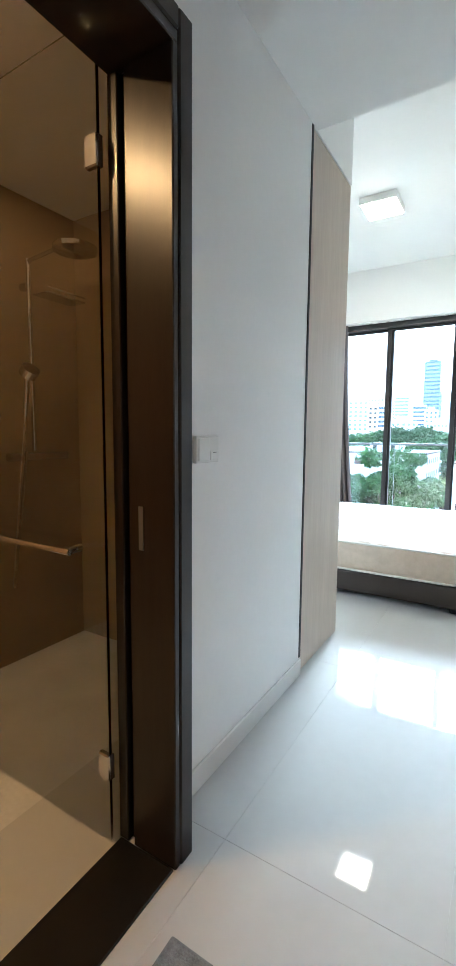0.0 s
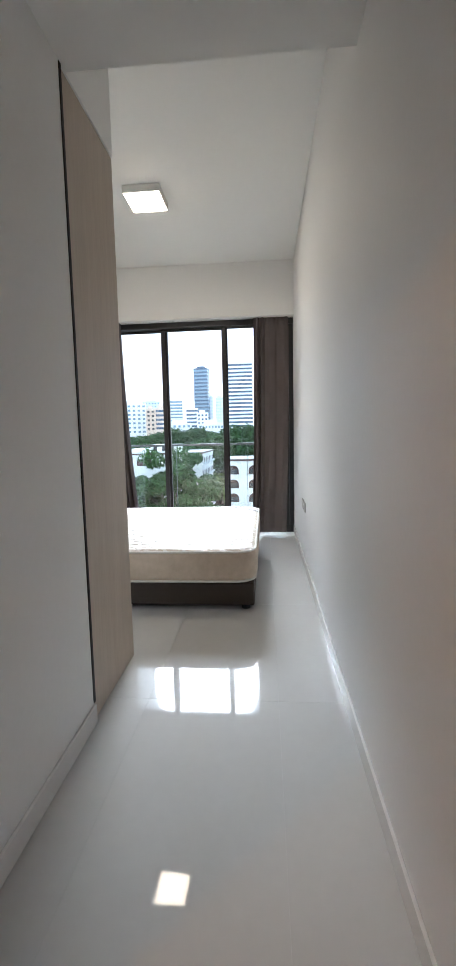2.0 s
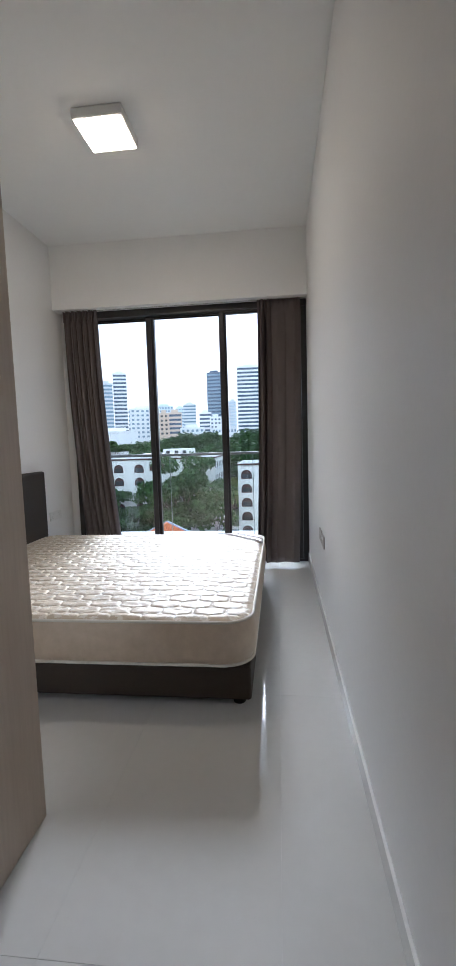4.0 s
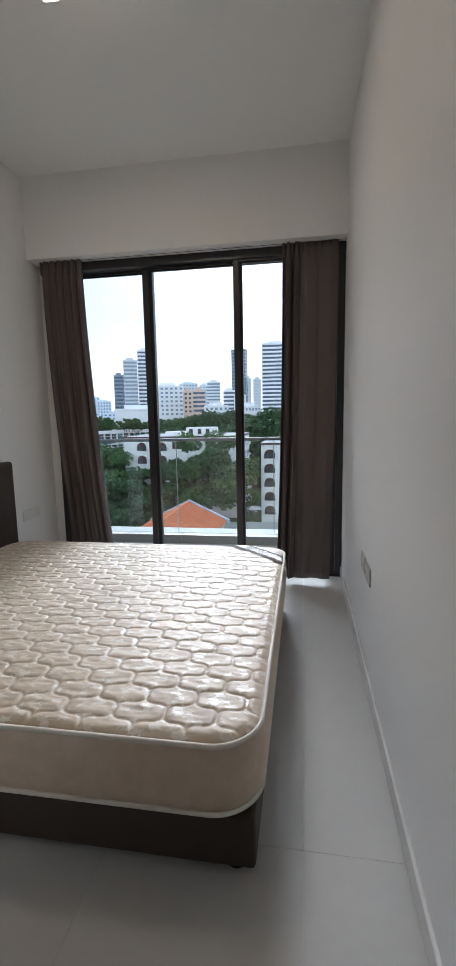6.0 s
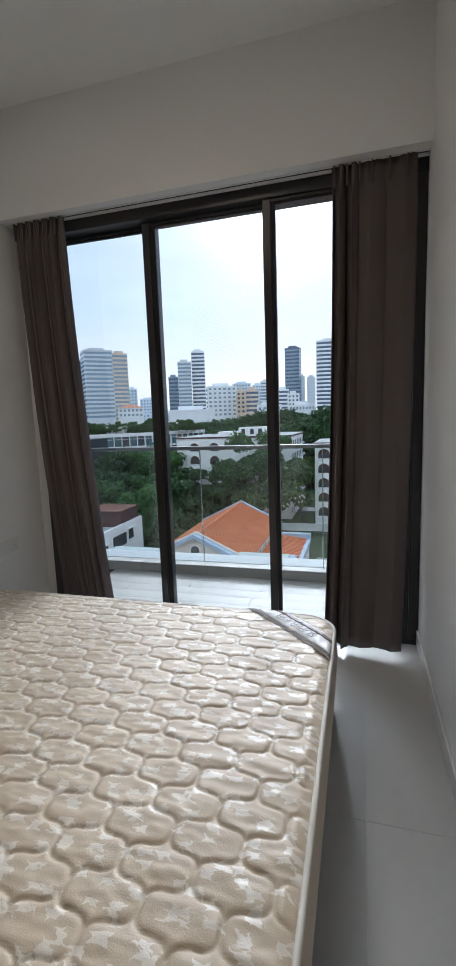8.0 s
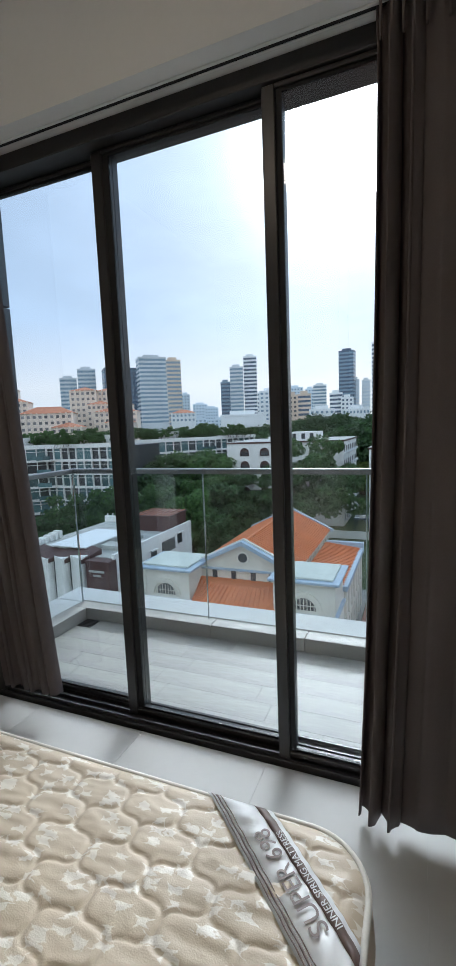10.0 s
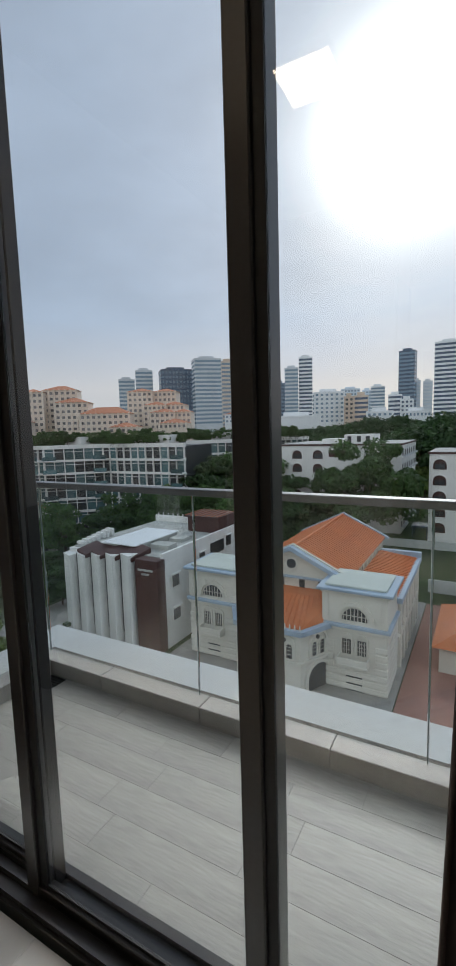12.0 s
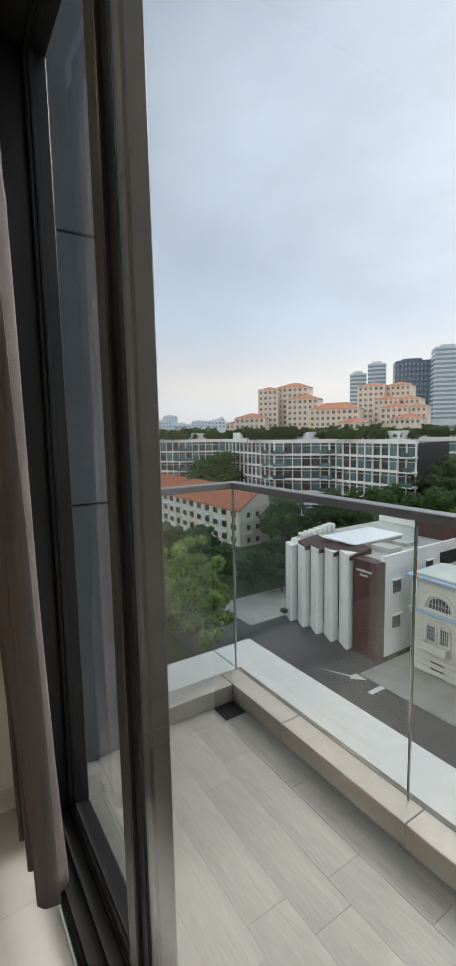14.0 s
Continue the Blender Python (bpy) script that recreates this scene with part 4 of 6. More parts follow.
v = [mk.verts.new(p) for p in ((-36.0, 33.6, GZ + 0.036), (-35.5, 33.9, GZ + 0.036), (-32.5, 35.6, GZ + 0.036), (-32.6, 36.3, GZ + 0.036), (-31.0, 36.2, GZ + 0.036), (-32.2, 34.9, GZ + 0.036), (-32.35, 35.35, GZ + 0.036))]
mk.faces.new(v)
arrow = tagged(part("road_arrow", mk, M_ROADPAINT), "white painted arrow on the road", "road marking", "", "structure")
structure("road_line", box(-29.5, -28.9, 34.5, 40.0, GZ + 0.03, GZ + 0.036), M_ROADPAINT, "white painted line across the road", "road marking")


# ---- trees ----
def leaf_cloud(name, material, puffs, per, size, rnd):
    """A crown of small bent leaf cards spread over the skins of many puffs."""
    verts, faces = [], []
    for c, r in puffs:
        for _ in range(per):
            d = Vector((rnd.gauss(0, 1), rnd.gauss(0, 1), rnd.gauss(0, 1))).normalized()
            p = Vector(c) + Vector((d.x * r[0], d.y * r[1], d.z * r[2])) * rnd.uniform(0.72, 1.05)
            s = size * rnd.uniform(0.6, 1.35)
            nrm = (d + Vector((rnd.gauss(0, 0.5), rnd.gauss(0, 0.5), rnd.gauss(0.35, 0.5)))).normalized()
            a = nrm.orthogonal().normalized()
            a = Matrix.Rotation(rnd.uniform(0, 6.28), 3, nrm) @ a
            b = nrm.cross(a)
            k = len(verts)
            verts += [p - a * s, p + b * s * 0.55 - nrm * s * 0.2, p + a * s, p - b * s * 0.55 - nrm * s * 0.2]
            faces += [(k, k + 1, k + 2), (k, k + 2, k + 3)]
    me = bpy.data.meshes.new(name)
    me.from_pydata(verts, [], faces)
    me.materials.append(material)
    return me


def limb(bm, p, q, r0, r1, rnd, steps=4):
    p, q = Vector(p), Vector(q)
    last = p
    for k in range(1, steps + 1):
        u = k / steps
        nxt = p.lerp(q, u) + Vector((rnd.uniform(-1, 1), rnd.uniform(-1, 1), 0)) * (q - p).length * 0.05
        add_cyl(bm, last, nxt, r0 + (r1 - r0) * (k - 1) / steps, 8, r0 + (r1 - r0) * u)
        last = nxt
    return last


def make_tree(seed, height, radius, trunk_h, material, flat, label, leaf=0.42, n_puffs=34, per=95):
    rnd = random.Random(seed)
    root = thing("tree", (0, 0, -400), label, "tree")
    tb = bmesh.new()
    top = limb(tb, (0, 0, 0), (rnd.uniform(-0.5, 0.5), rnd.uniform(-0.5, 0.5), trunk_h * 1.2), height * 0.028, height * 0.018, rnd)
    puffs = []
    for k in range(n_puffs):
        a = rnd.uniform(0, 6.283)
        rr = radius * math.sqrt(rnd.uniform(0.0, 1.0))
        h = trunk_h + (height - trunk_h) * (rnd.uniform(0.15, 0.95) if rr < radius * 0.6 else rnd.uniform(0.15, 0.62))
        h = min(h, trunk_h + (height - trunk_h) * (1.02 - flat * (rr / radius) ** 2))
        pr = radius * rnd.uniform(0.18, 0.33)
        puffs.append(((rr * math.cos(a), rr * math.sin(a), h), (pr, pr, pr * rnd.uniform(0.55, 0.8))))
        if k % 4 == 0:
            limb(tb, top, (rr * math.cos(a), rr * math.sin(a), h - pr * 0.3), height * 0.013, height * 0.004, rnd, 3)
    part("trunk", tb, M_BARK, root)
    crown = new("crown", leaf_cloud("crown", material, puffs, per, leaf, rnd))
    crown.parent = root
    return root


T_ROUND = make_tree(11, 14.0, 6.8, 3.2, M_LEAF, 0.35, "broad green tree with an uneven leafy crown", leaf=0.36, per=170, n_puffs=64)
T_DARK = make_tree(12, 13.0, 5.2, 3.0, M_LEAFDARK, 0.35, "dark green dense tree among the buildings", leaf=0.36, per=150, n_puffs=54)
T_RAIN = make_tree(13, 20.0, 15.0, 8.0, M_LEAFDARK, 0.55, "wide umbrella-crowned dark green tree", 0.55, 90, 170)
T_LIGHT = make_tree(14, 11.0, 4.2, 1.2, M_LEAFLIGHT, 0.3, "feathery light green tree below the tower", 0.34, 42, 120)
T_SMALL = make_tree(15, 4.0, 2.2, 0.9, M_LEAF, 0.3, "small rooftop garden tree", 0.3, 16, 60)


def plant(proto, x, y, z, s, turn, label="", group=""):
    ob = copy_thing(proto, Matrix.LocRotScale((x, y, z), Euler((0, 0, turn)), None))
    ob.scale = (s, s, s * random.Random(int(x * 7 + y)).uniform(0.9, 1.1))
    if label:
        ob["label"] = label
    if group:
        ob["group"] = group
    return ob


def polar(az, d):
    return -d * math.sin(radians(az)), d * math.cos(radians(az))


rt = random.Random(5)
# light green trees under the balcony's corner
for x, y, s in ((-47.5, 25.5, 1.05), (-52, 22.5, 1.1), (-55.5, 28.5, 1.0), (-60, 21, 1.1), (-50, 18, 0.9)):
    plant(T_LIGHT, x, y, GZ - 0.2, s, rt.uniform(0, 6), group="light trees below")
# dark trees between the brick block and the white building
for x, y, s in ((-60, 43, 0.52), (-56.5, 46, 0.48), (-64, 50, 0.5), (-76, 41, 0.62), (-72, 36, 0.60), (-62, 58, 0.5), (-80, 45, 0.62), (-80, 38, 0.66), (-76, 31, 0.66), (-57, 62, 0.6), (-84, 33, 0.66), (-66, 41, 0.5)):
    plant(T_DARK, x, y, GZ - 0.3, s, rt.uniform(0, 6), group="dark trees by the block")
# trees behind the white building and before the glass flats
for x, y, s in ((-72, 76, 0.95), (-62, 78, 1.0), (-55, 74, 0.95), (-48, 80, 1.05), (-41, 76, 1.0), (-36, 84, 1.1), (-44, 90, 1.15), (-54, 90, 1.1), (-34, 72, 0.85), (-38, 98, 1.15), (-48, 100, 1.2), (-30, 92, 0.9)):
    plant(T_ROUND if rt.random() < 0.6 else T_DARK, x, y, GZ - 0.3, s, rt.uniform(0, 6), group="trees before the flats")
# trees in front of the white block
for x, y, s in ((-20.6, 91.6, 1.33), (-29.5, 95, 0.8)):
    plant(T_ROUND, x, y, -22.4, s, rt.uniform(0, 6), group="trees before the white block")
for az, d, s in ((58.6, 139, 1.45), (59.8, 142, 1.3), (31.6, 112, 1.45), (33, 108, 1.3), (29.5, 118, 1.5), (27, 115, 1.5), (24.5, 112, 1.4), (22.6, 118, 1.5), (50, 100, 0.8), (46, 98, 0.75), (43, 99, 0.75), (39, 97, 0.8)):
    x, y = polar(az, d)
    plant(T_ROUND if rt.random() < 0.5 else T_DARK, x, y, GZ - 0.3, s, rt.uniform(0, 6), group="trees before the flats")
# wide trees behind the white block
for az, d, s in ((19.3, 190, 1.36), (16.5, 195, 1.46), (14.0, 190, 1.46), (11.5, 195, 1.46), (9.3, 190, 1.44), (4.2, 165, 1.46), (2.0, 160, 1.48), (22.0, 200, 1.25), (-0.5, 170, 1.4)):
    x, y = polar(az, d)
    plant(T_RAIN, x, y, GZ, s, rt.uniform(0, 6), group="umbrella trees")
for az, d, s in ((6.4, 150, 1.9), (7.6, 155, 1.8)):
    x, y = polar(az, d)
    plant(T_LIGHT, x, y, GZ, s, rt.uniform(0, 6), "tall yellow-green tree behind the white block")
# the first of each kind stands among its fellows
for proto, x, y, z in ((T_ROUND, -66, 84, GZ - 0.3), (T_DARK, -46, 66, GZ - 1.3), (T_LIGHT, -57, 16, GZ - 0.2), (T_RAIN, -92, 205, GZ - 1)):
    proto.location = (x, y, z)
# green belt out to the skyline
for k in range(46):
    az = -6 + 76 * (k + rt.uniform(0, 0.8)) / 46
    x, y = polar(az, rt.uniform(205, 290))
    plant(T_RAIN, x, y, GZ - 2, rt.uniform(1.2, 1.42), rt.uniform(0, 6), group="far tree belt")


# ---- buildings ----
def wing(root, name, m, material, x0, x1, y0, y1, z0, z1, label=""):
    return part(name, box(x0, x1, y0, y1, z0, z1), m if material is None else material, root, label)


def hip_roof(w, d, h, over=0.5):
    bm = bmesh.new()
    a, b = w / 2 + over, d / 2 + over
    r = max(0.0, a - b) if a > b else 0.0
    s = max(0.0, b - a) if b > a else 0.0
    base = [bm.verts.new(p) for p in ((-a, -b, 0), (a, -b, 0), (a, b, 0), (-a, b, 0))]
    t0 = bm.verts.new((-r, -s, h))
    if r or s:
        t1 = bm.verts.new((r, s, h))
        if r:
            for f in ((base[0], base[1], t1, t0), (base[1], base[2], t1), (base[2], base[3], t0, t1), (base[3], base[0], t0)):
                bm.faces.new(f)
        else:
            for f in ((base[0], base[1], t0), (base[1], base[2], t1, t0), (base[2], base[3], t1), (base[3], base[0], t0, t1)):
                bm.faces.new(f)
    else:
        for k in range(4):
            bm.faces.new((base[k], base[(k + 1) % 4], t0))
    bm.faces.new(list(reversed(base)))
    return bm


WIN_CACHE = {}


def window_piece(w, h, material, depth=0.12):
    key = (round(w, 2), round(h, 2), material.name, depth)
    if key not in WIN_CACHE:
        WIN_CACHE[key] = mesh_of("window", box(-w / 2, w / 2, -depth, 0.0, 0, h, 0.02), material)
    return WIN_CACHE[key]


def put_window(root, me, x, y, z, turn):
    ob = new("window", me)
    ob.location, ob.rotation_euler = (x, y, z), (0, 0, turn)
    ob.parent = root
    return ob


def tower(label, az, width, ztop, d, body, glass, storey=3.4, bays=5, depth=None, style="grid", turn=0.0, zbase=-30.0, group="skyline towers", cap=None, zlow=4.0):
    """A far high-rise that faces the balcony: body, floor bands or windows, and a roof plant box."""
    x, y = polar(az, d)
    root = thing("apartment_tower", (x, y, zbase), label, "tower", group)
    root.rotation_euler = (0, 0, radians(az + turn))
    dep = depth or width * 0.8
    ztop -= 0.006 * max(0.0, d - 270.0)
    h = ztop - zbase
    part("wall", box(-width / 2, width / 2, 0, dep, 0, h), body, root)
    n = int((ztop - zlow) / storey)
    if style == "bands":
        me = mesh_of("window_band", box(-width / 2 + 0.3, width / 2 - 0.3, -0.08, 0.0, 0, storey * 0.5), glass)
        me2 = mesh_of("window_band", box(-0.08, 0.0, 0.3, dep - 0.3, 0, storey * 0.5), glass)
        for k in range(n):
            for m, xx in ((me, 0), (me2, -width / 2), (me2, width / 2 + 0.08)):
                ob = new("window_band", m)
                ob.location = (xx, 0, h - storey * (k + 1) + storey * 0.2)
                ob.parent = root
    else:
        bw = width / bays
        me = window_piece(bw * 0.5, storey * 0.46, glass, 0.2)
        for k in range(n):
            for b in range(bays):
                put_window(root, me, -width / 2 + bw * (b + 0.5), 0.02, h - storey * (k + 1) + storey * 0.22, 0)
        nb = max(1, int(dep / bw))
        for k in range(n):
            for b in range(nb):
                put_window(root, me, (-width / 2 - 0.0), dep * (b + 0.5) / nb, h - storey * (k + 1) + storey * 0.22, radians(-90))
        for b in range(bays + 1):
            part("pier", box(-width / 2 + bw * b - 0.35, -width / 2 + bw * b + 0.35, -0.5, 0.1, 0, h + 0.3), body, root)
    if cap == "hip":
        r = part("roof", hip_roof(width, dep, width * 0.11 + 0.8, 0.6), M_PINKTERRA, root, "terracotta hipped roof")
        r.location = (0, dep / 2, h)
    else:
        part("roof_plant", box(-width * 0.3, width * 0.25, dep * 0.2, dep * 0.7, h, h + 2.6), body, root)
        part("parapet", box(-width / 2 - 0.15, width / 2 + 0.15, -0.15, dep + 0.15, h - 0.6, h + 0.5), body, root)
    return root


peach = "peach apartment block with terracotta hipped roof"
for az, w, top, d, bays in ((52.1, 10.0, 22.5, 250, 4), (49.1, 16.9, 24.0, 255, 6), (47.9, 16.2, 17.0, 245, 6), (44.2, 24.1, 10.8, 235, 9), (54.4, 15.1, 7.4, 235, 6), (42.1, 13.8, 3.9, 225, 5), (39.9, 13.5, 23.5, 260, 5), (36.9, 12.5, 23.5, 262, 5), (38.2, 12.0, 15.5, 250, 5), (35.9, 12.0, 15.5, 251, 5), (37.3, 13.0, 11.2, 242, 5), (34.9, 9.5, 11.2, 243, 4), (36.1, 13.9, 5.4, 232, 6), (56.3, 9.0, 4.5, 240, 4)):
    tower(peach, az, w, top, d, M_PEACH, M_FARWIN, 2.9, bays, style="grid", cap="hip", group="peach apartment blocks", zlow=0.0, depth=min(w, 13), turn=-14)
tower("slim grey-blue glass apartment tower", 41.3, 14, 49, 425, M_GREYCLAD, M_BLUEGLASS, 3.4, 4, style="bands")
tower("slim grey-blue glass apartment tower", 39.2, 15, 56, 420, M_GREYCLAD, M_BLUEGLASS, 3.4, 4, style="bands")
tower("dark navy glass office tower", 35.2, 27, 54, 400, M_NAVY, M_BLUEGLASS, 4.0, 9, style="grid", turn=8)
tower("wide hotel tower with glass bays and tan piers", 31.4, 22, 59.5, 380, M_GREYCLAD, M_BLUEGLASS, 3.3, 7, style="bands", turn=10)
tower("wide hotel tower with glass bays and tan piers", 28.9, 12, 57.5, 384, M_TANTOWER, M_BLUEGLASS, 3.3, 3, style="bands", turn=10)
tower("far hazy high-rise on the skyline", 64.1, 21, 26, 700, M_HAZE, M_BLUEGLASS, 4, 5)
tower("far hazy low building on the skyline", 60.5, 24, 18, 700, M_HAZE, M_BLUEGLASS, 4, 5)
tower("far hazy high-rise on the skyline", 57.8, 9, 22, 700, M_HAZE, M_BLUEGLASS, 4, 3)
tower("grey twin apartment tower with balconies", 21.2, 12, 55, 420, M_GREYCLAD, M_BLUEGLASS, 3.3, 3, style="bands")
tower("grey twin apartment tower with balconies", 19.5, 12, 64.5, 425, M_PALETOWER, M_NAVY, 3.3, 4, style="bands")
tower("blue glass tower behind the twin towers", 22.6, 9, 44, 440, M_BLUEGLASS, M_NAVY, 3.4, 3, style="bands")
tower("white apartment block with rows of windows", 16.7, 20.5, 25.5, 330, M_PALETOWER, M_BLUEGLASS, 3.0, 6, turn=6)
tower("tan apartment block with dark central strip", 14.4, 6, 21, 320, M_TANTOWER, M_DARKWIN, 3.0, 2)
tower("tan apartment block with dark central strip", 13.0, 9, 21.5, 322, M_TANTOWER, M_NAVY, 3.0, 2, style="bands")
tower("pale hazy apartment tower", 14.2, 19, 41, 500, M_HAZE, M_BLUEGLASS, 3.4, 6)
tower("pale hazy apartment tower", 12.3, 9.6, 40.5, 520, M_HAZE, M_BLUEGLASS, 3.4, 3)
tower("pale apartment tower with glass bays", 11.1, 13.4, 40.5, 480, M_PALETOWER, M_BLUEGLASS, 3.2, 4, style="bands")
tower("low white building among the trees", 10.9, 15.4, 10, 300, M_PALETOWER, M_BLUEGLASS, 3.2, 5)
tower("blue and white stepped apartment block", 9.2, 10, 25, 380, M_PALETOWER, M_NAVY, 3.2, 3, style="bands")
tower("blue and white stepped apartment block", 7.9, 9, 21, 378, M_PALETOWER, M_NAVY, 3.2, 3)
tower("tall dark glass apartment tower", 8.0, 13.6, 68, 450, M_NAVY, M_BLUEGLASS, 3.4, 4, style="bands", turn=-12)
tower("pale twin apartment slabs", 6.9, 7, 43, 470, M_PALETOWER, M_HAZE, 3.2, 2, style="bands")
tower("pale twin apartment slabs", 5.7, 8, 42, 472, M_PALETOWER, M_HAZE, 3.2, 2, style="bands")
tower("tall white tower with dark window bands", 3.3, 25, 65, 400, M_PALETOWER, M_NAVY, 3.3, 6, style="bands")
tower("low white building among the trees", 6.9, 16, 9.0, 290, M_PALETOWER, M_BLUEGLASS, 3.2, 8)
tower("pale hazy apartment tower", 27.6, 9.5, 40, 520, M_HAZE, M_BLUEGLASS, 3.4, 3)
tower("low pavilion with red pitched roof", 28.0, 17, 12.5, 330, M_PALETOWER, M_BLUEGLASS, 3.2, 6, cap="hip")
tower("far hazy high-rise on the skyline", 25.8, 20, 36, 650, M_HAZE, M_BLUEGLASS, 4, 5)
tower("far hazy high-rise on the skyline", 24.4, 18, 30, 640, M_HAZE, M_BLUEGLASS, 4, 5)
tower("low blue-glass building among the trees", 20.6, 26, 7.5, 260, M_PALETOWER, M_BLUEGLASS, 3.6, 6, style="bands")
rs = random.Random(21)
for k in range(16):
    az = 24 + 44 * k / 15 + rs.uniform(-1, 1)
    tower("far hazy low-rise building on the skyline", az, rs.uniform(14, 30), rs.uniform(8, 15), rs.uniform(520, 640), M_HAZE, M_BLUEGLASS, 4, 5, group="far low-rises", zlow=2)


# ---- glass flats: white frame grid on a folded facade ----
def glass_flats():
    root = thing("apartment_building", (0, 0, GZ), "white-framed glass apartment block with roof gardens", "apartment building")
    storey, n, zt = 3.25, 7, -1.9 - GZ
    pts = [polar(70, 160), polar(62.5, 150), polar(57.5, 147), polar(51.5, 122), polar(44.8, 121), polar(35.0, 106)]
    pts2 = [polar(34.6, 128), polar(26.0, 132), polar(19.5, 146)]
    slab = bmesh.new()
    for line in (pts, pts2):
        for (xa, ya), (xb, yb) in zip(line, line[1:]):
            a, b = Vector((xa, ya, 0)), Vector((xb, yb, 0))
            u = (b - a).normalized()
            nrm = Vector((u.y, -u.x, 0))
            if nrm.dot(-a) < 0:
                nrm = -nrm
            ln = (b - a).length
            turn = math.atan2(u.y, u.x)
            core = box(0, ln, 0.3, 13, 0, zt - 0.2)
            bmesh.ops.transform(core, matrix=Matrix.Translation(a) @ Matrix.Rotation(turn, 4, "Z"), verts=core.verts)
            part("wall", core, M_DARKWIN, root, "dark glazed wall")
            for k in range(n + 1):
                z = zt - storey * k
                sl = box(-0.2, ln + 0.2, -0.45, 0.5, z - 0.45, z + (0.5 if k == 0 else 0.1))
                bmesh.ops.transform(sl, matrix=Matrix.Translation(a) @ Matrix.Rotation(turn, 4, "Z"), verts=sl.verts)
                part("floor_band", sl, M_WHITEPAINT, root)
            bays = max(2, round(ln / 2.3))
            bw = ln / bays
            post_me = mesh_of("post", box(-0.11, 0.11, -0.3, 0.2, 0, zt), M_WHITEPAINT)
            rail_me = mesh_of("transom", box(0, bw, -0.12, 0.1, 0, 0.12), M_WHITEPAINT)
            pane_me = mesh_of("pane", box(0.14, bw - 0.14, 0.05, 0.28, 0.1, storey - 0.5), M_TEALWIN)
            rnd = random.Random(int(xa * 10))
            balcony_at = {0, bays - 1} if ln > 14 else {0}
            for i in range(bays + 1):
                q = a + u * bw * i
                ob = new("post", post_me)
                ob.location, ob.rotation_euler = q, (0, 0, turn)
                ob.parent = root
                if i == bays:
                    break
                for k in range(6):
                    z = zt - storey * (k + 1)
                    if i in balcony_at and k < 5:
                        bl = box(-0.2, bw + 0.6, -2.4, 0.0, -0.15, 0.08)
                        bb = new("balcony", mesh_of("balcony", bl, M_WHITEPAINT))
                        bb.location, bb.rotation_euler = q + Vector((0, 0, z)), (0, 0, turn)
                        bb.parent = root
                        gl = new("railing", mesh_of("railing", box(-0.2, bw + 0.6, -2.4, -2.34, 0.08, 1.05), M_TEALWIN))
                        gl.parent = bb
                    ob = new("transom", rail_me)
                    ob.location, ob.rotation_euler = q + Vector((0, 0, z + storey * 0.62)), (0, 0, turn)
                    ob.parent = root
                    if rnd.random() < 0.5:
                        ob = new("pane", pane_me)
                        ob.location, ob.rotation_euler = q + Vector((0, 0, z)), (0, 0, turn)
                        ob.parent = root
    for az, d, w in ((61, 154, 5), (55.5, 146, 4), (47.5, 126, 6), (40, 120, 5), (37, 116, 4), (30, 140, 6), (23, 148, 5), (66, 160, 5)):
        x, y = polar(az, d)
        r = part("rooftop_room", box(x - w / 2, x + w / 2, y - 2, y + 2, zt, zt + 2.4), M_WHITEPAINT, root, "white rooftop stair room")
    return root


glass_flats()
for k in range(150):
    az = 19.5 + 49 * (k + rt.uniform(-0.3, 0.3)) / 150
    d = (150 if az > 55 else 124 if az > 44 else 114 if az > 35 else 135) + rt.uniform(0, 7)
    x, y = polar(az, d)
    plant(T_SMALL, x, y, -1.95, rt.uniform(0.4, 1.05), rt.uniform(0, 6), group="roof garden shrubs")


T_SMALL.location = (*polar(50, 124), -1.95)


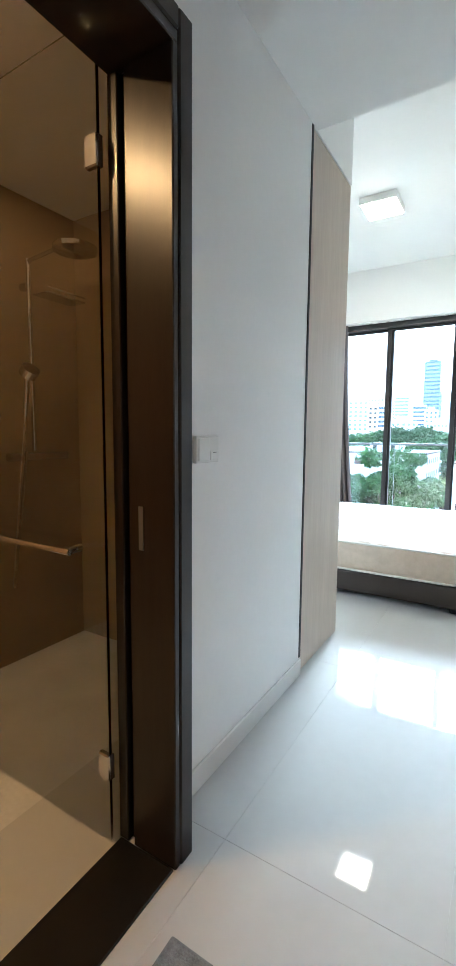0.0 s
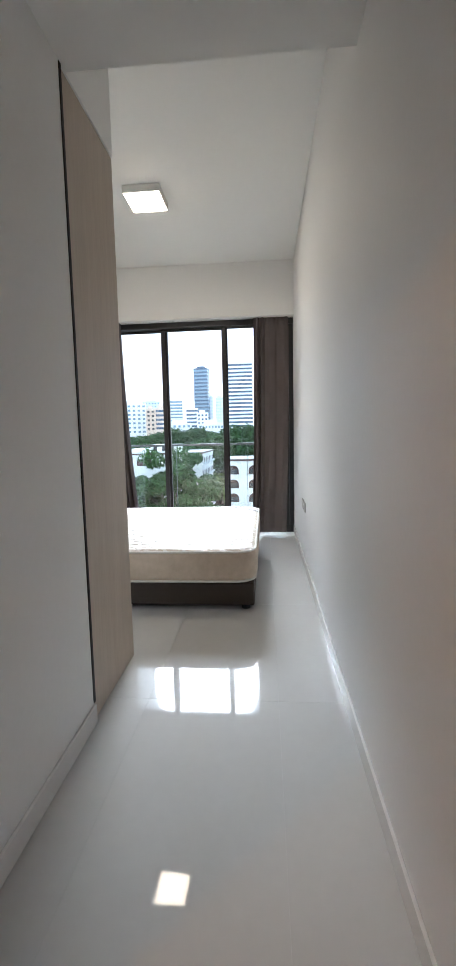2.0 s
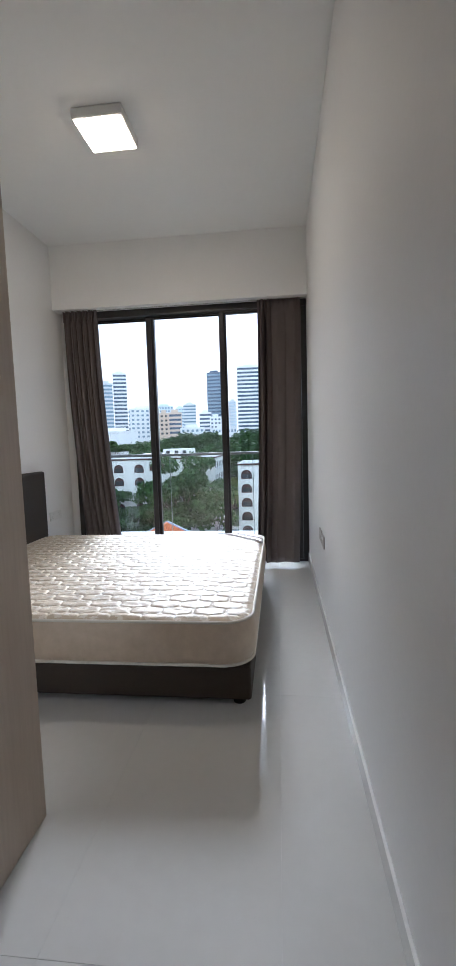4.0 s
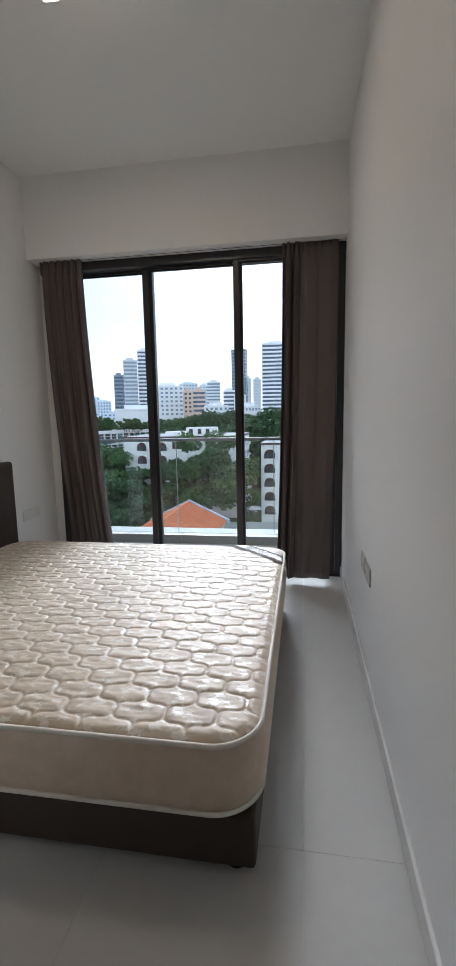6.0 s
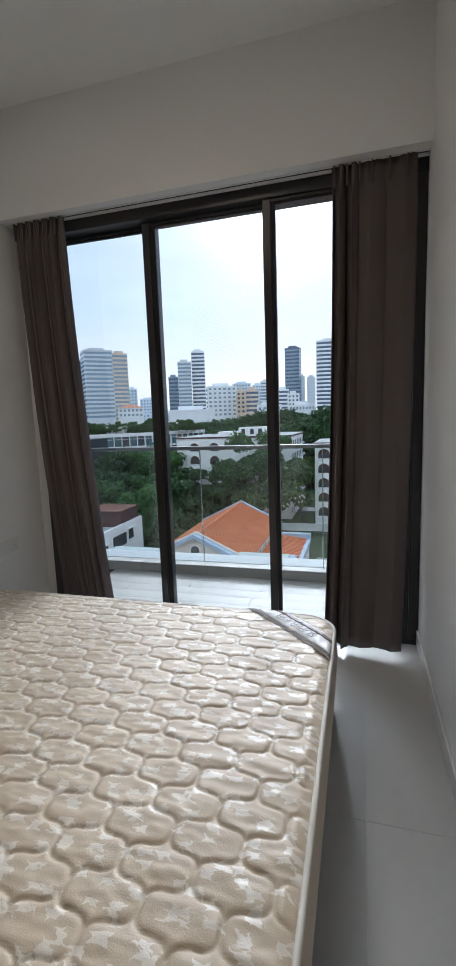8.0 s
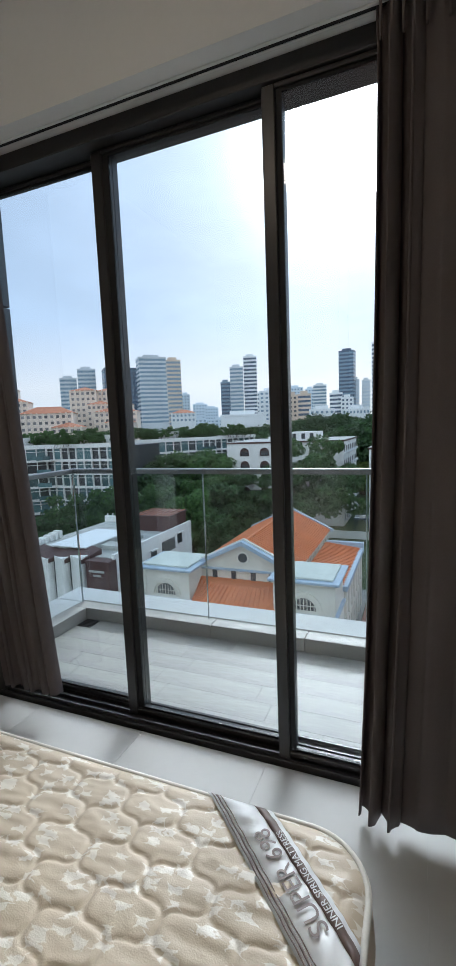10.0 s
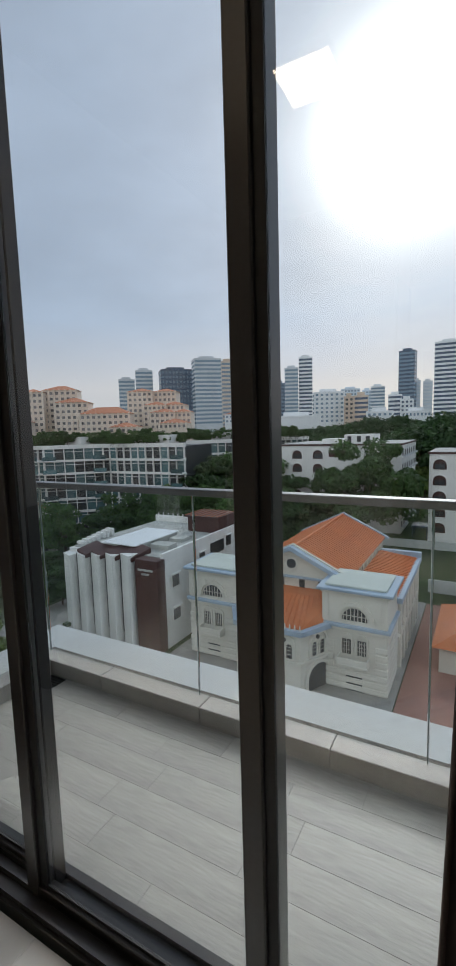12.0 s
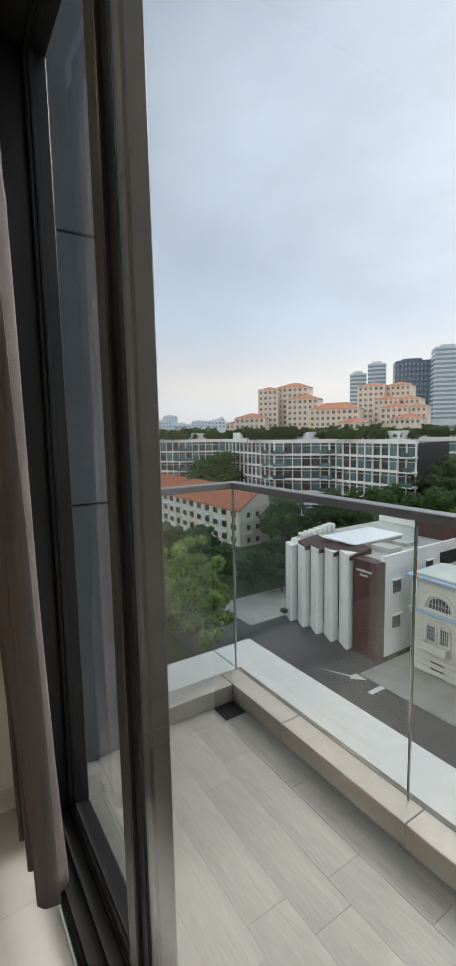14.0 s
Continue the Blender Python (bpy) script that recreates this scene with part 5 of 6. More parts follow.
# ---- old flats with red tiled gable roof ----
def old_flats():
    x0, x1, y0, y1, ze, zr = -150.0, -84.0, 56.5, 68.5, -16.2, -12.4
    root = thing("apartment_building", (x0, y0, GZ), "weathered beige walk-up flats with red tiled gable roof", "apartment building")
    L_, W_, H_ = x1 - x0, y1 - y0, ze - GZ
    part("wall", box(0, L_, 0, W_, -1, H_), M_CREAM, root)
    g = bmesh.new()
    q = [g.verts.new(p) for p in ((L_, 0, H_), (L_, W_, H_), (L_, W_ / 2, zr - GZ), (L_ - 0.3, 0, H_), (L_ - 0.3, W_, H_), (L_ - 0.3, W_ / 2, zr - GZ))]
    g.faces.new((q[0], q[1], q[2]))
    g.faces.new((q[3], q[5], q[4]))
    for a, b in ((0, 1), (1, 2), (2, 0)):
        g.faces.new((q[a], q[a + 3], q[b + 3], q[b]))
    part("gable", g, M_CREAM, root)
    for sgn in (0, 1):
        r = bmesh.new()
        ye, yr = (-0.7, W_ / 2) if sgn == 0 else (W_ + 0.7, W_ / 2)
        z_e, z_r = H_ - 0.35, zr - GZ + 0.15
        vs = [r.verts.new(p) for p in ((-0.5, ye, z_e), (L_ + 0.5, ye, z_e), (L_ + 0.5, yr, z_r), (-0.5, yr, z_r), (-0.5, ye, z_e - 0.2), (L_ + 0.5, ye, z_e - 0.2), (L_ + 0.5, yr, z_r - 0.2), (-0.5, yr, z_r - 0.2))]
        for f in ((0, 1, 2, 3), (7, 6, 5, 4), (0, 4, 5, 1), (1, 5, 6, 2), (3, 2, 6, 7), (0, 3, 7, 4)):
            r.faces.new([vs[i] for i in f])
        bmesh.ops.recalc_face_normals(r, faces=r.faces)
        part("roof", r, M_OLDTERRA, root, "faded red tiled roof slope")
    wme = window_piece(2.0, 1.3, M_DARKWIN, 0.1)
    sme = window_piece(0.9, 1.1, M_DARKWIN, 0.1)
    for k in range(3):
        z = H_ - 2.2 - 2.9 * k
        for i in range(16):
            put_window(root, wme, L_ - 2.4 - i * 4.0, 0.02, z, 0)
            if i % 2 == 1:
                bb = part("balcony", box(L_ - 4.6 - i * 4.0, L_ - 0.9 - i * 4.0, -1.5, 0.0, z - 1.0, z - 0.8), M_WHITEPAINT, root)
                part("railing", box(L_ - 4.6 - i * 4.0, L_ - 0.9 - i * 4.0, -1.5, -1.42, z - 0.8, z + 0.1), M_GREYCLAD, bb)
        for yy in (2.5, 5.0, 9.0):
            put_window(root, sme, L_ - 0.02, yy, z, radians(90))
        part("string_course", box(L_ - 0.0, L_ + 0.18, -0.2, W_ + 0.2, z - 1.1, z - 0.85), M_CREAM, root)
    return root


old_flats()


# ---- white hall with fins and a dark red-brown end panel ----
def fin_hall():
    x0, x1, y0, y1, zt = -49.0, -33.1, 40.6, 61.0, -13.4
    root = thing("hall_building", (x0, y0, GZ), "white hall with tall folded fins and red-brown corner panel", "hall")
    L_, W_, H_ = x1 - x0, y1 - y0, zt - GZ
    part("wall", box(0.3, L_, 0.6, W_, 0, H_ - 0.4), M_WHITEPAINT, root)
    part("parapet", box(L_ - 0.35, L_ + 0.02, 0.6, W_, H_ - 0.4, H_ + 0.35), M_WHITEPAINT, root)
    part("roof", box(0.5, L_ - 0.36, 1.2, W_ - 0.2, H_ - 0.4, H_ - 0.25), M_FLATROOF, root, "stained grey flat roof")
    nf = 5
    fw = (L_ - 3.3) / nf
    for k in range(nf):
        a = k * fw
        bm = bmesh.new()
        lo = [(a, -0.2), (a + fw * 0.80, -1.15), (a + fw * 0.86, -0.9), (a + fw * 0.86, 1.0), (a, 1.0)]
        b0 = [bm.verts.new((x, y, 0.0 if k else -0.0)) for x, y in lo]
        b1 = [bm.verts.new((x, y, H_ - 0.9 + 0.25 * k)) for x, y in lo]
        for i in range(5):
            bm.faces.new((b0[i], b0[(i + 1) % 5], b1[(i + 1) % 5], b1[i]))
        bm.faces.new(b1)
        bm.faces.new(list(reversed(b0)))
        bmesh.ops.recalc_face_normals(bm, faces=bm.faces)
        part("fin", bm, M_WHITEPAINT, root, "tall white folded fin")
        part("slot_window", box(a + fw * 0.87, a + fw * 0.99, 0.0, 0.5, 1.5, H_ - 0.8), M_DARKWIN, root)
        if k > 0:
            c = bmesh.new()
            zc = H_ - 0.35 + 0.12 * k
            w = [c.verts.new(p) for p in ((a, -0.1, zc), (a + fw * 0.9, -0.9, zc - 0.35), (a + fw * 1.1, 2.3, zc + 0.3), (a + fw * 0.2, 2.9, zc + 0.5), (a, -0.1, zc - 0.5), (a + fw * 0.9, -0.9, zc - 0.8), (a + fw * 1.1, 2.3, zc - 0.5), (a + fw * 0.2, 2.9, zc - 0.5))]
            for f in ((0, 1, 2, 3), (4, 5, 1, 0), (5, 6, 2, 1), (6, 7, 3, 2), (7, 4, 0, 3), (7, 6, 5, 4)):
                c.faces.new([w[i] for i in f])
            bmesh.ops.recalc_face_normals(c, faces=c.faces)
            part("roof_cap", c, M_BROWN, root, "sloping red-brown roof cap")
    bp = part("corner_panel", box(L_ - 3.3, L_ + 0.05, -0.6, 0.95, 0, H_ - 0.25, 0.04), M_BROWN, root, "dark red-brown corner panel with raised letters")
    for i, w in enumerate((2.2, 1.1)):
        part("sign_bar", box(L_ - 1.7 - w / 2, L_ - 1.7 + w / 2, -0.66, -0.605, H_ - 1.6 - 0.5 * i, H_ - 1.35 - 0.5 * i), M_FLATROOF, bp)
    part("roof_sheet", box(5.2, 11.0, 1.6, 11.0, H_ + 0.5, H_ + 0.62), M_WHITESHEET, root, "white metal roof sheet")
    part("roof_curb", box(5.6, 10.8, 2.0, 10.8, H_ - 0.25, H_ + 0.49), M_FLATROOF, root)
    me = window_piece(1.3, 1.5, M_DARKWIN, 0.12)
    for yy, z in ((3.0, 7.4), (3.0, 3.2), (9.2, 8.6), (9.2, 4.6), (16.5, 9.4)):
        put_window(root, me, L_ + 0.02, yy, z, radians(90))
        part("window_hood", box(L_, L_ + 0.35, yy - 0.85, yy + 0.85, z + 1.55, z + 1.67), M_WHITEPAINT, root)
    put_window(root, window_piece(3.6, 1.7, M_DARKWIN, 0.12), L_ + 0.02, 13.2, 9.0, radians(90))
    part("rooftop_canopy", box(L_ - 6.2, L_ - 0.4, 14.5, 20.0, H_ + 1.9, H_ + 2.15), M_BROWN, root, "dark red slatted roof canopy")
    part("rooftop_room", box(L_ - 5.9, L_ - 0.5, 14.8, 19.8, H_ - 0.3, H_ + 1.9), M_BROWN, root)
    for k in range(7):
        part("canopy_slat", box(L_ - 6.2 + k * 0.9, L_ - 6.05 + k * 0.9, 14.5, 20.0, H_ + 2.15, H_ + 2.27), M_OLDTERRA, root)
    for k in range(7):
        part("stair_step", box(0.2 + k * 0.02, 1.6, 2.0 + k * 0.9, 2.5 + k * 0.9, H_ - 0.3 + 0.1, H_ + 0.15 + k * 0.12), M_WHITEPAINT, root)
    for k in range(12):
        part("roof_post", cyl((0.6 + k * 1.0, W_ - 0.6, H_ - 0.3), (0.6 + k * 1.0, W_ - 0.6, H_ + 1.1), 0.09, 8), M_WHITEPAINT, root)
    part("back_parapet", box(0.3, L_ - 6.4, W_ - 1.1, W_ - 0.8, H_ - 0.3, H_ + 0.75), M_WHITEPAINT, root)
    part("roof_duct", box(11.3, 14.2, 4.0, 6.0, H_ - 0.25, H_ + 0.35), M_FLATROOF, root)
    part("roof_duct", box(11.2, 13.4, 8.2, 10.8, H_ - 0.25, H_ + 0.2), M_FLATROOF, root)
    part("planter", box(0.6, 1.4, -1.7, -1.0, 1.0, 1.5), M_SCRUB, root, "small planter at the fin's foot")
    return root


fin_hall()


# ---- domed-window church with terracotta roofs ----
def arch_block(w, h, depth, seg=10):
    """A round-headed block, of width w and height h to the crown, from y=0 to -depth."""
    bm = bmesh.new()
    r = w / 2
    prof = [(-r, 0), (r, 0)] + [(r * math.cos(math.pi * k / seg), h - r + r * math.sin(math.pi * k / seg)) for k in range(seg + 1)]
    f0 = [bm.verts.new((x, 0, z)) for x, z in prof]
    f1 = [bm.verts.new((x, -depth, z)) for x, z in prof]
    n = len(prof)
    for i in range(n):
        bm.faces.new((f0[i], f0[(i + 1) % n], f1[(i + 1) % n], f1[i]))
    bm.faces.new(f1)
    bm.faces.new(list(reversed(f0)))
    bmesh.ops.recalc_face_normals(bm, faces=bm.faces)
    return bm


def arch_ring(w, h, depth, band, seg=12):
    """The moulding round an arched opening."""
    bm = bmesh.new()
    def prof(r, hh):
        return [(r, 0.0)] + [(r * math.cos(math.pi * k / seg), hh + r * math.sin(math.pi * k / seg)) for k in range(seg + 1)] + [(-r, 0.0)]
    hh = h - w / 2
    pi_, po = prof(w / 2, hh), prof(w / 2 + band, hh)
    rows = [[bm.verts.new((x, y, z)) for x, z in p] for p, y in ((pi_, 0), (pi_, -depth), (po, -depth), (po, 0))]
    for a, b in zip(rows, rows[1:]):
        for i in range(len(pi_) - 1):
            bm.faces.new((a[i], a[i + 1], b[i + 1], b[i]))
    bmesh.ops.recalc_face_normals(bm, faces=bm.faces)
    return bm


def placed(ob, x, y, z, turn=0.0):
    ob.location, ob.rotation_euler = (x, y, z), (0, 0, turn)
    return ob


CX = -18.75      # axis of the church


def gable_slab(x_e, x_r, z_e, z_r, y0, y1, t):
    bm = bmesh.new()
    vs = [bm.verts.new(p) for p in ((x_e, y0, z_e), (x_e, y1, z_e), (x_r, y1, z_r), (x_r, y0, z_r), (x_e, y0, z_e - t), (x_e, y1, z_e - t), (x_r, y1, z_r - t), (x_r, y0, z_r - t))]
    for f in ((0, 1, 2, 3), (7, 6, 5, 4), (0, 4, 5, 1), (1, 5, 6, 2), (2, 6, 7, 3), (3, 7, 4, 0)):
        bm.faces.new([vs[i] for i in f])
    bmesh.ops.recalc_face_normals(bm, faces=bm.faces)
    return bm


def tile_slope(root_part, x_e, x_r, z_e, z_r, y0, y1, pitch=0.62):
    """Tile courses and running ribs of a roof slope, each a piece of its own; the last lie in one joined part."""
    n = int((y1 - y0) / pitch)
    ln = math.hypot(x_r - x_e, z_r - z_e)
    bm = bmesh.new()
    add_cyl(bm, (0, 0, 0), (0, 0, ln), 0.09, 6)
    me = mesh_of("tile_rib", bm, M_TERRA)
    way = Vector((x_r - x_e, 0, z_r - z_e)).normalized()
    for k in range(n):
        ob = new("tile_rib", me)
        ob.matrix_basis = Matrix.Translation((x_e, y0 + pitch * (k + 0.5), z_e + 0.02)) @ way.to_track_quat("Z", "Y").to_matrix().to_4x4()
        ob.parent = root_part


def church():
    root = thing("church", (CX, 46.0, GZ), "cream classical church with terracotta roofs and pale blue cornices", "church")
    hw = 5.95                       # half width of the hall
    y_f, y_b = 0.0, 21.5
    ze, zr = -14.95 - GZ, -12.05 - GZ
    part("wall", box(-hw, hw, y_f, y_b, 0, ze), M_CREAM, root, "cream hall wall")
    gb = bmesh.new()
    q = [gb.verts.new(p) for p in ((-hw, 0, ze), (hw, 0, ze), (0, 0, zr - 0.1), (-hw, 0.5, ze), (hw, 0.5, ze), (0, 0.5, zr - 0.1))]
    for f in ((0, 1, 2), (5, 4, 3), (0, 3, 4, 1), (1, 4, 5, 2), (2, 5, 3, 0)):
        gb.faces.new([q[i] for i in f])
    part("gable", gb, M_CREAM, root)
    for s in (-1, 1):
        sl = part("roof", gable_slab(s * (hw + 0.2), 0.0, ze + 0.0, zr + 0.1, 0.35, y_b + 0.3, 0.25), M_TERRA, root, "orange terracotta roof slope")
        tile_slope(sl, s * (hw + 0.2), 0.0, ze + 0.0, zr + 0.1, 0.6, y_b + 0.2)
        part("gable_cornice", gable_slab(s * (hw + 0.8), 0.0, ze + 0.05, zr + 0.4, -0.55, 0.45, 0.5), M_BLUETRIM, root, "pale blue sloping gable cornice")
        part("gable_coping", gable_slab(s * (hw + 0.8), 0.0, ze + 0.2, zr + 0.55, 0.25, 0.6, 0.2), M_RUSTIC, root)
        part("gable_cornice", gable_slab(s * (hw + 0.7), 0.0, ze + 0.05, zr + 0.4, y_b, y_b + 0.5, 0.4), M_BLUETRIM, root)
    part("ridge", cyl((0, 0.3, zr + 0.14), (0, y_b + 0.3, zr + 0.14), 0.16, 8), M_TERRA, root)
    part("cornice", box(-hw, hw, -0.28, 0.0, ze - 0.35, ze - 0.12), M_BLUETRIM, root)
    part("string_course", box(-hw, hw, -0.12, 0.0, ze - 1.75, ze - 1.6), M_RUSTIC, root)
    ov = part("oculus", cyl((0, -0.12, ze + 1.25), (0, 0.05, ze + 1.25), 0.55, 20), M_DARKWIN, root)
    part("oculus_ring", cyl((0, -0.08, ze + 1.25), (0, 0.05, ze + 1.25), 0.72, 20), M_RUSTIC, root)
    sq = window_piece(0.62, 1.1, M_DARKWIN, 0.1)
    for x in (-3.6, -1.2, 1.2, 3.4):
        put_window(root, sq, x, 0.03, ze - 1.55, 0)
    cl = mesh_of("window", arch_block(0.75, 1.0, 0.15), M_DARKWIN)
    cr = mesh_of("window_surround", arch_ring(0.75, 1.0, 0.2, 0.16), M_RUSTIC)
    for k in range(10):
        w = placed(new("window", cl), hw + 0.02, 4.0 + 1.75 * k, ze - 1.3, radians(90))
        w.parent = root
        w = placed(new("window_surround", cr), hw + 0.02, 4.0 + 1.75 * k, ze - 1.3, radians(90))
        w.parent = root

    # side aisle with its lower roof
    ax = hw + 5.0
    part("wall", box(hw, ax, 2.0, 19.0, 0, -16.9 - GZ), M_RUSTIC, root, "cream aisle wall")
    sl = part("roof", gable_slab(ax + 0.1, hw, -16.75 - GZ, -16.1 - GZ, 2.2, 18.6, 0.25), M_TERRA, root, "orange terracotta aisle roof")
    tile_slope(sl, ax + 0.1, hw, -16.75 - GZ, -16.1 - GZ, 2.3, 18.5)
    part("cornice", box(ax - 0.1, ax + 0.55, 2.0, 19.2, -17.3 - GZ, -16.7 - GZ, 0.05), M_BLUETRIM, root, "pale blue aisle cornice")
    part("cornice", box(hw, ax + 0.5, 18.6, 19.3, -17.2 - GZ, -16.0 - GZ), M_BLUETRIM, root)
    pil = mesh_of("pilaster", box(-0.3, 0.3, -0.35, 0.0, 0, 7.7, 0.05), M_RUSTIC)
    aw = mesh_of("window", arch_block(1.1, 2.4, 0.1), M_DARKWIN)
    ar = mesh_of("window_surround", arch_ring(1.1, 2.4, 0.25, 0.25), M_RUSTIC)
    for k in range(7):
        o = placed(new("pilaster", pil), ax, 3.2 + 2.4 * k, 0, radians(90))
        o.parent = root
        for z in (1.0, 4.6):
            if k < 6:
                o = placed(new("window", aw), ax + 0.02, 4.4 + 2.4 * k, z, radians(90))
                o.parent = root
                o = placed(new("window_surround", ar), ax + 0.02, 4.4 + 2.4 * k, z, radians(90))
                o.parent = root
    part("string_course", box(ax, ax + 0.3, 2.0, 19.0, 3.7, 4.05), M_RUSTIC, root)

    # two square corner blocks
    for x0, x1 in ((4.75, 10.95), (-11.4, -5.3)):
        y0, y1, zt = -3.5, 2.1, -14.4 - GZ
        b = part("corner_block", box(x0, x1, y0, y1, 0, zt - 0.3), M_RUSTIC, root, "rusticated cream corner block")
        part("block_roof", box(x0 + 0.1, x1 - 0.1, y0 + 0.1, y1 - 0.1, zt, zt + 0.22, 0.05), M_PALEROOF, b, "pale flat roof panel")
        part("cornice", box(x0 - 0.6, x1 + 0.6, y0 - 0.6, y1 + 0.4, zt - 0.3, zt, 0.06), M_BLUETRIM, b, "pale blue cornice")
        part("cornice", box(x0 - 0.3, x1 + 0.3, y0 - 0.3, y1 + 0.2, zt - 0.55, zt - 0.3, 0.05), M_RUSTIC, b)
        part("mid_cornice", box(x0 - 0.35, x1 + 0.35, y0 - 0.35, y1, zt - 4.0, zt - 3.65, 0.05), M_BLUETRIM, b, "pale blue mid cornice")
        part("mid_cornice", box(x0 - 0.2, x1 + 0.2, y0 - 0.2, y1, zt - 4.35, zt - 4.0, 0.05), M_RUSTIC, b)
        xc = (x0 + x1) / 2
        part("lunette", placed_mesh(arch_block(2.5, 1.25, 0.06, 14), xc, y0 - 0.02, zt - 3.2), M_DARKWIN, b, "half-round window with white bars")
        part("lunette_surround", placed_mesh(arch_ring(3.0, 1.5, 0.25, 0.4, 16), xc, y0, zt - 3.2), M_RUSTIC, b)
        for k in range(-3, 4):
            part("glazing_bar", box(xc + k * 0.36 - 0.04, xc + k * 0.36 + 0.04, y0 - 0.12, y0 - 0.085, zt - 3.2, zt - 3.2 + math.sqrt(max(0.02, 1.25 ** 2 - (k * 0.36) ** 2)) - 0.03), M_RUSTIC, b)
        part("glazing_bar", box(xc - 1.2, xc + 1.2, y0 - 0.118, y0 - 0.087, zt - 2.75, zt - 2.67), M_RUSTIC, b)
        for dx in (-0.75, 0.75):
            part("window", box(xc + dx - 0.42, xc + dx + 0.42, y0 - 0.06, y0 + 0.02, zt - 6.7, zt - 5.2), M_DARKWIN, b)
            for k in range(3):
                part("glazing_bar", box(xc + dx - 0.24 + 0.24 * k - 0.03, xc + dx - 0.24 + 0.24 * k + 0.03, y0 - 0.09, y0 - 0.062, zt - 6.7, zt - 5.2), M_RUSTIC, b)
                part("glazing_bar", box(xc + dx - 0.42, xc + dx + 0.42, y0 - 0.087, y0 - 0.063, zt - 6.3 + 0.4 * k, zt - 6.24 + 0.4 * k), M_RUSTIC, b)
            part("window_surround", placed_mesh(arch_ring(0.95, 2.1, 0.18, 0.18, 10), xc + dx, y0, zt - 6.8), M_RUSTIC, b)
        bal = part("small_balcony", box(xc - 1.5, xc + 1.5, y0 - 1.1, y0, zt - 7.6, zt - 7.35, 0.05), M_RUSTIC, b, "small cream stone balcony")
        part("balustrade", box(xc - 1.5, xc + 1.5, y0 - 1.1, y0 - 0.95, zt - 7.35, zt - 6.75, 0.03), M_RUSTIC, bal)
        part("balustrade", box(xc - 1.5, xc - 1.36, y0 - 0.95, y0, zt - 7.35, zt - 6.75, 0.03), M_RUSTIC, bal)
        part("balustrade", box(xc + 1.36, xc + 1.5, y0 - 0.95, y0, zt - 7.35, zt - 6.75, 0.03), M_RUSTIC, bal)
        part("doorway", box(xc - 0.8, xc + 0.8, y0 - 0.03, y0 + 0.02, 0, 1.9), M_DARKWIN, b)
        for k in range(7):
            z = 0.2 + k * 0.72
            part("rustic_course", box(x0 - 0.12, x1 + 0.12, y0 - 0.12, y0 - 0.001, z, z + 0.56, 0.06), M_RUSTIC, b) if z + 0.56 < zt - 7.7 else part("rustic_course", box(x0 - 0.12, xc - 2.0, y0 - 0.12, y0 - 0.001, z, z + 0.56, 0.06), M_RUSTIC, b)
            if z + 0.56 >= zt - 7.7:
                part("rustic_course", box(xc + 2.0, x1 + 0.12, y0 - 0.12, y0 - 0.001, z, z + 0.56, 0.06), M_RUSTIC, b)
            part("rustic_course", box(x1, x1 + 0.12, y0, y1, z, z + 0.56, 0.06), M_RUSTIC, b)
        for xx in (x0 - 0.1, x1 - 0.5):
            part("pilaster", box(xx, xx + 0.6, y0 - 0.15, y0 - 0.001, zt - 3.6, zt - 0.6, 0.04), M_RUSTIC, b)

    # projecting polygonal front between the blocks
    prof = [(-5.6, -2.5), (-3.4, -6.6), (3.4, -6.6), (5.5, -2.5)]
    zb = -18.2 - GZ
    bm = bmesh.new()
    ring = [(-5.6, 0.0)] + prof + [(5.5, 0.0)]
    lo = [bm.verts.new((x, y, 0)) for x, y in ring]
    hi = [bm.verts.new((x, y, zb - 0.5)) for x, y in ring]
    for i in range(len(ring)):
        j = (i + 1) % len(ring)
        bm.faces.new((lo[i], lo[j], hi[j], hi[i]))
    bm.faces.new(hi)
    bmesh.ops.recalc_face_normals(bm, faces=bm.faces)
    front = part("front_bay", bm, M_RUSTIC, root, "cream polygonal front bay with arches")
    for z0, z1, grow, m, lab in ((zb - 0.5, zb, 0.55, M_BLUETRIM, "pale blue bay cornice"), (zb - 3.55, zb - 3.3, 0.25, M_RUSTIC, "")):
        bm = bmesh.new()
        k = 1 + grow / 6
        lo = [bm.verts.new((x * k, y - grow if y < -0.1 else y, z0)) for x, y in ring]
        hi = [bm.verts.new((x * k, y - grow if y < -0.1 else y, z1)) for x, y in ring]
        for i in range(len(ring)):
            j = (i + 1) % len(ring)
            bm.faces.new((lo[i], lo[j], hi[j], hi[i]))
        bm.faces.new(hi)
        bm.faces.new(list(reversed(lo)))
        bmesh.ops.recalc_face_normals(bm, faces=bm.faces)
        part("bay_cornice", bm, m, front, lab)
    bm = bmesh.new()
    eave = [bm.verts.new((x, y, zb + 0.02)) for x, y in ring]
    top = [bm.verts.new(p) for p in ((-5.6, 0, zb + 1.9), (-2.6, -2.4, zb + 1.95), (2.6, -2.4, zb + 1.95), (5.5, 0, zb + 1.9))]
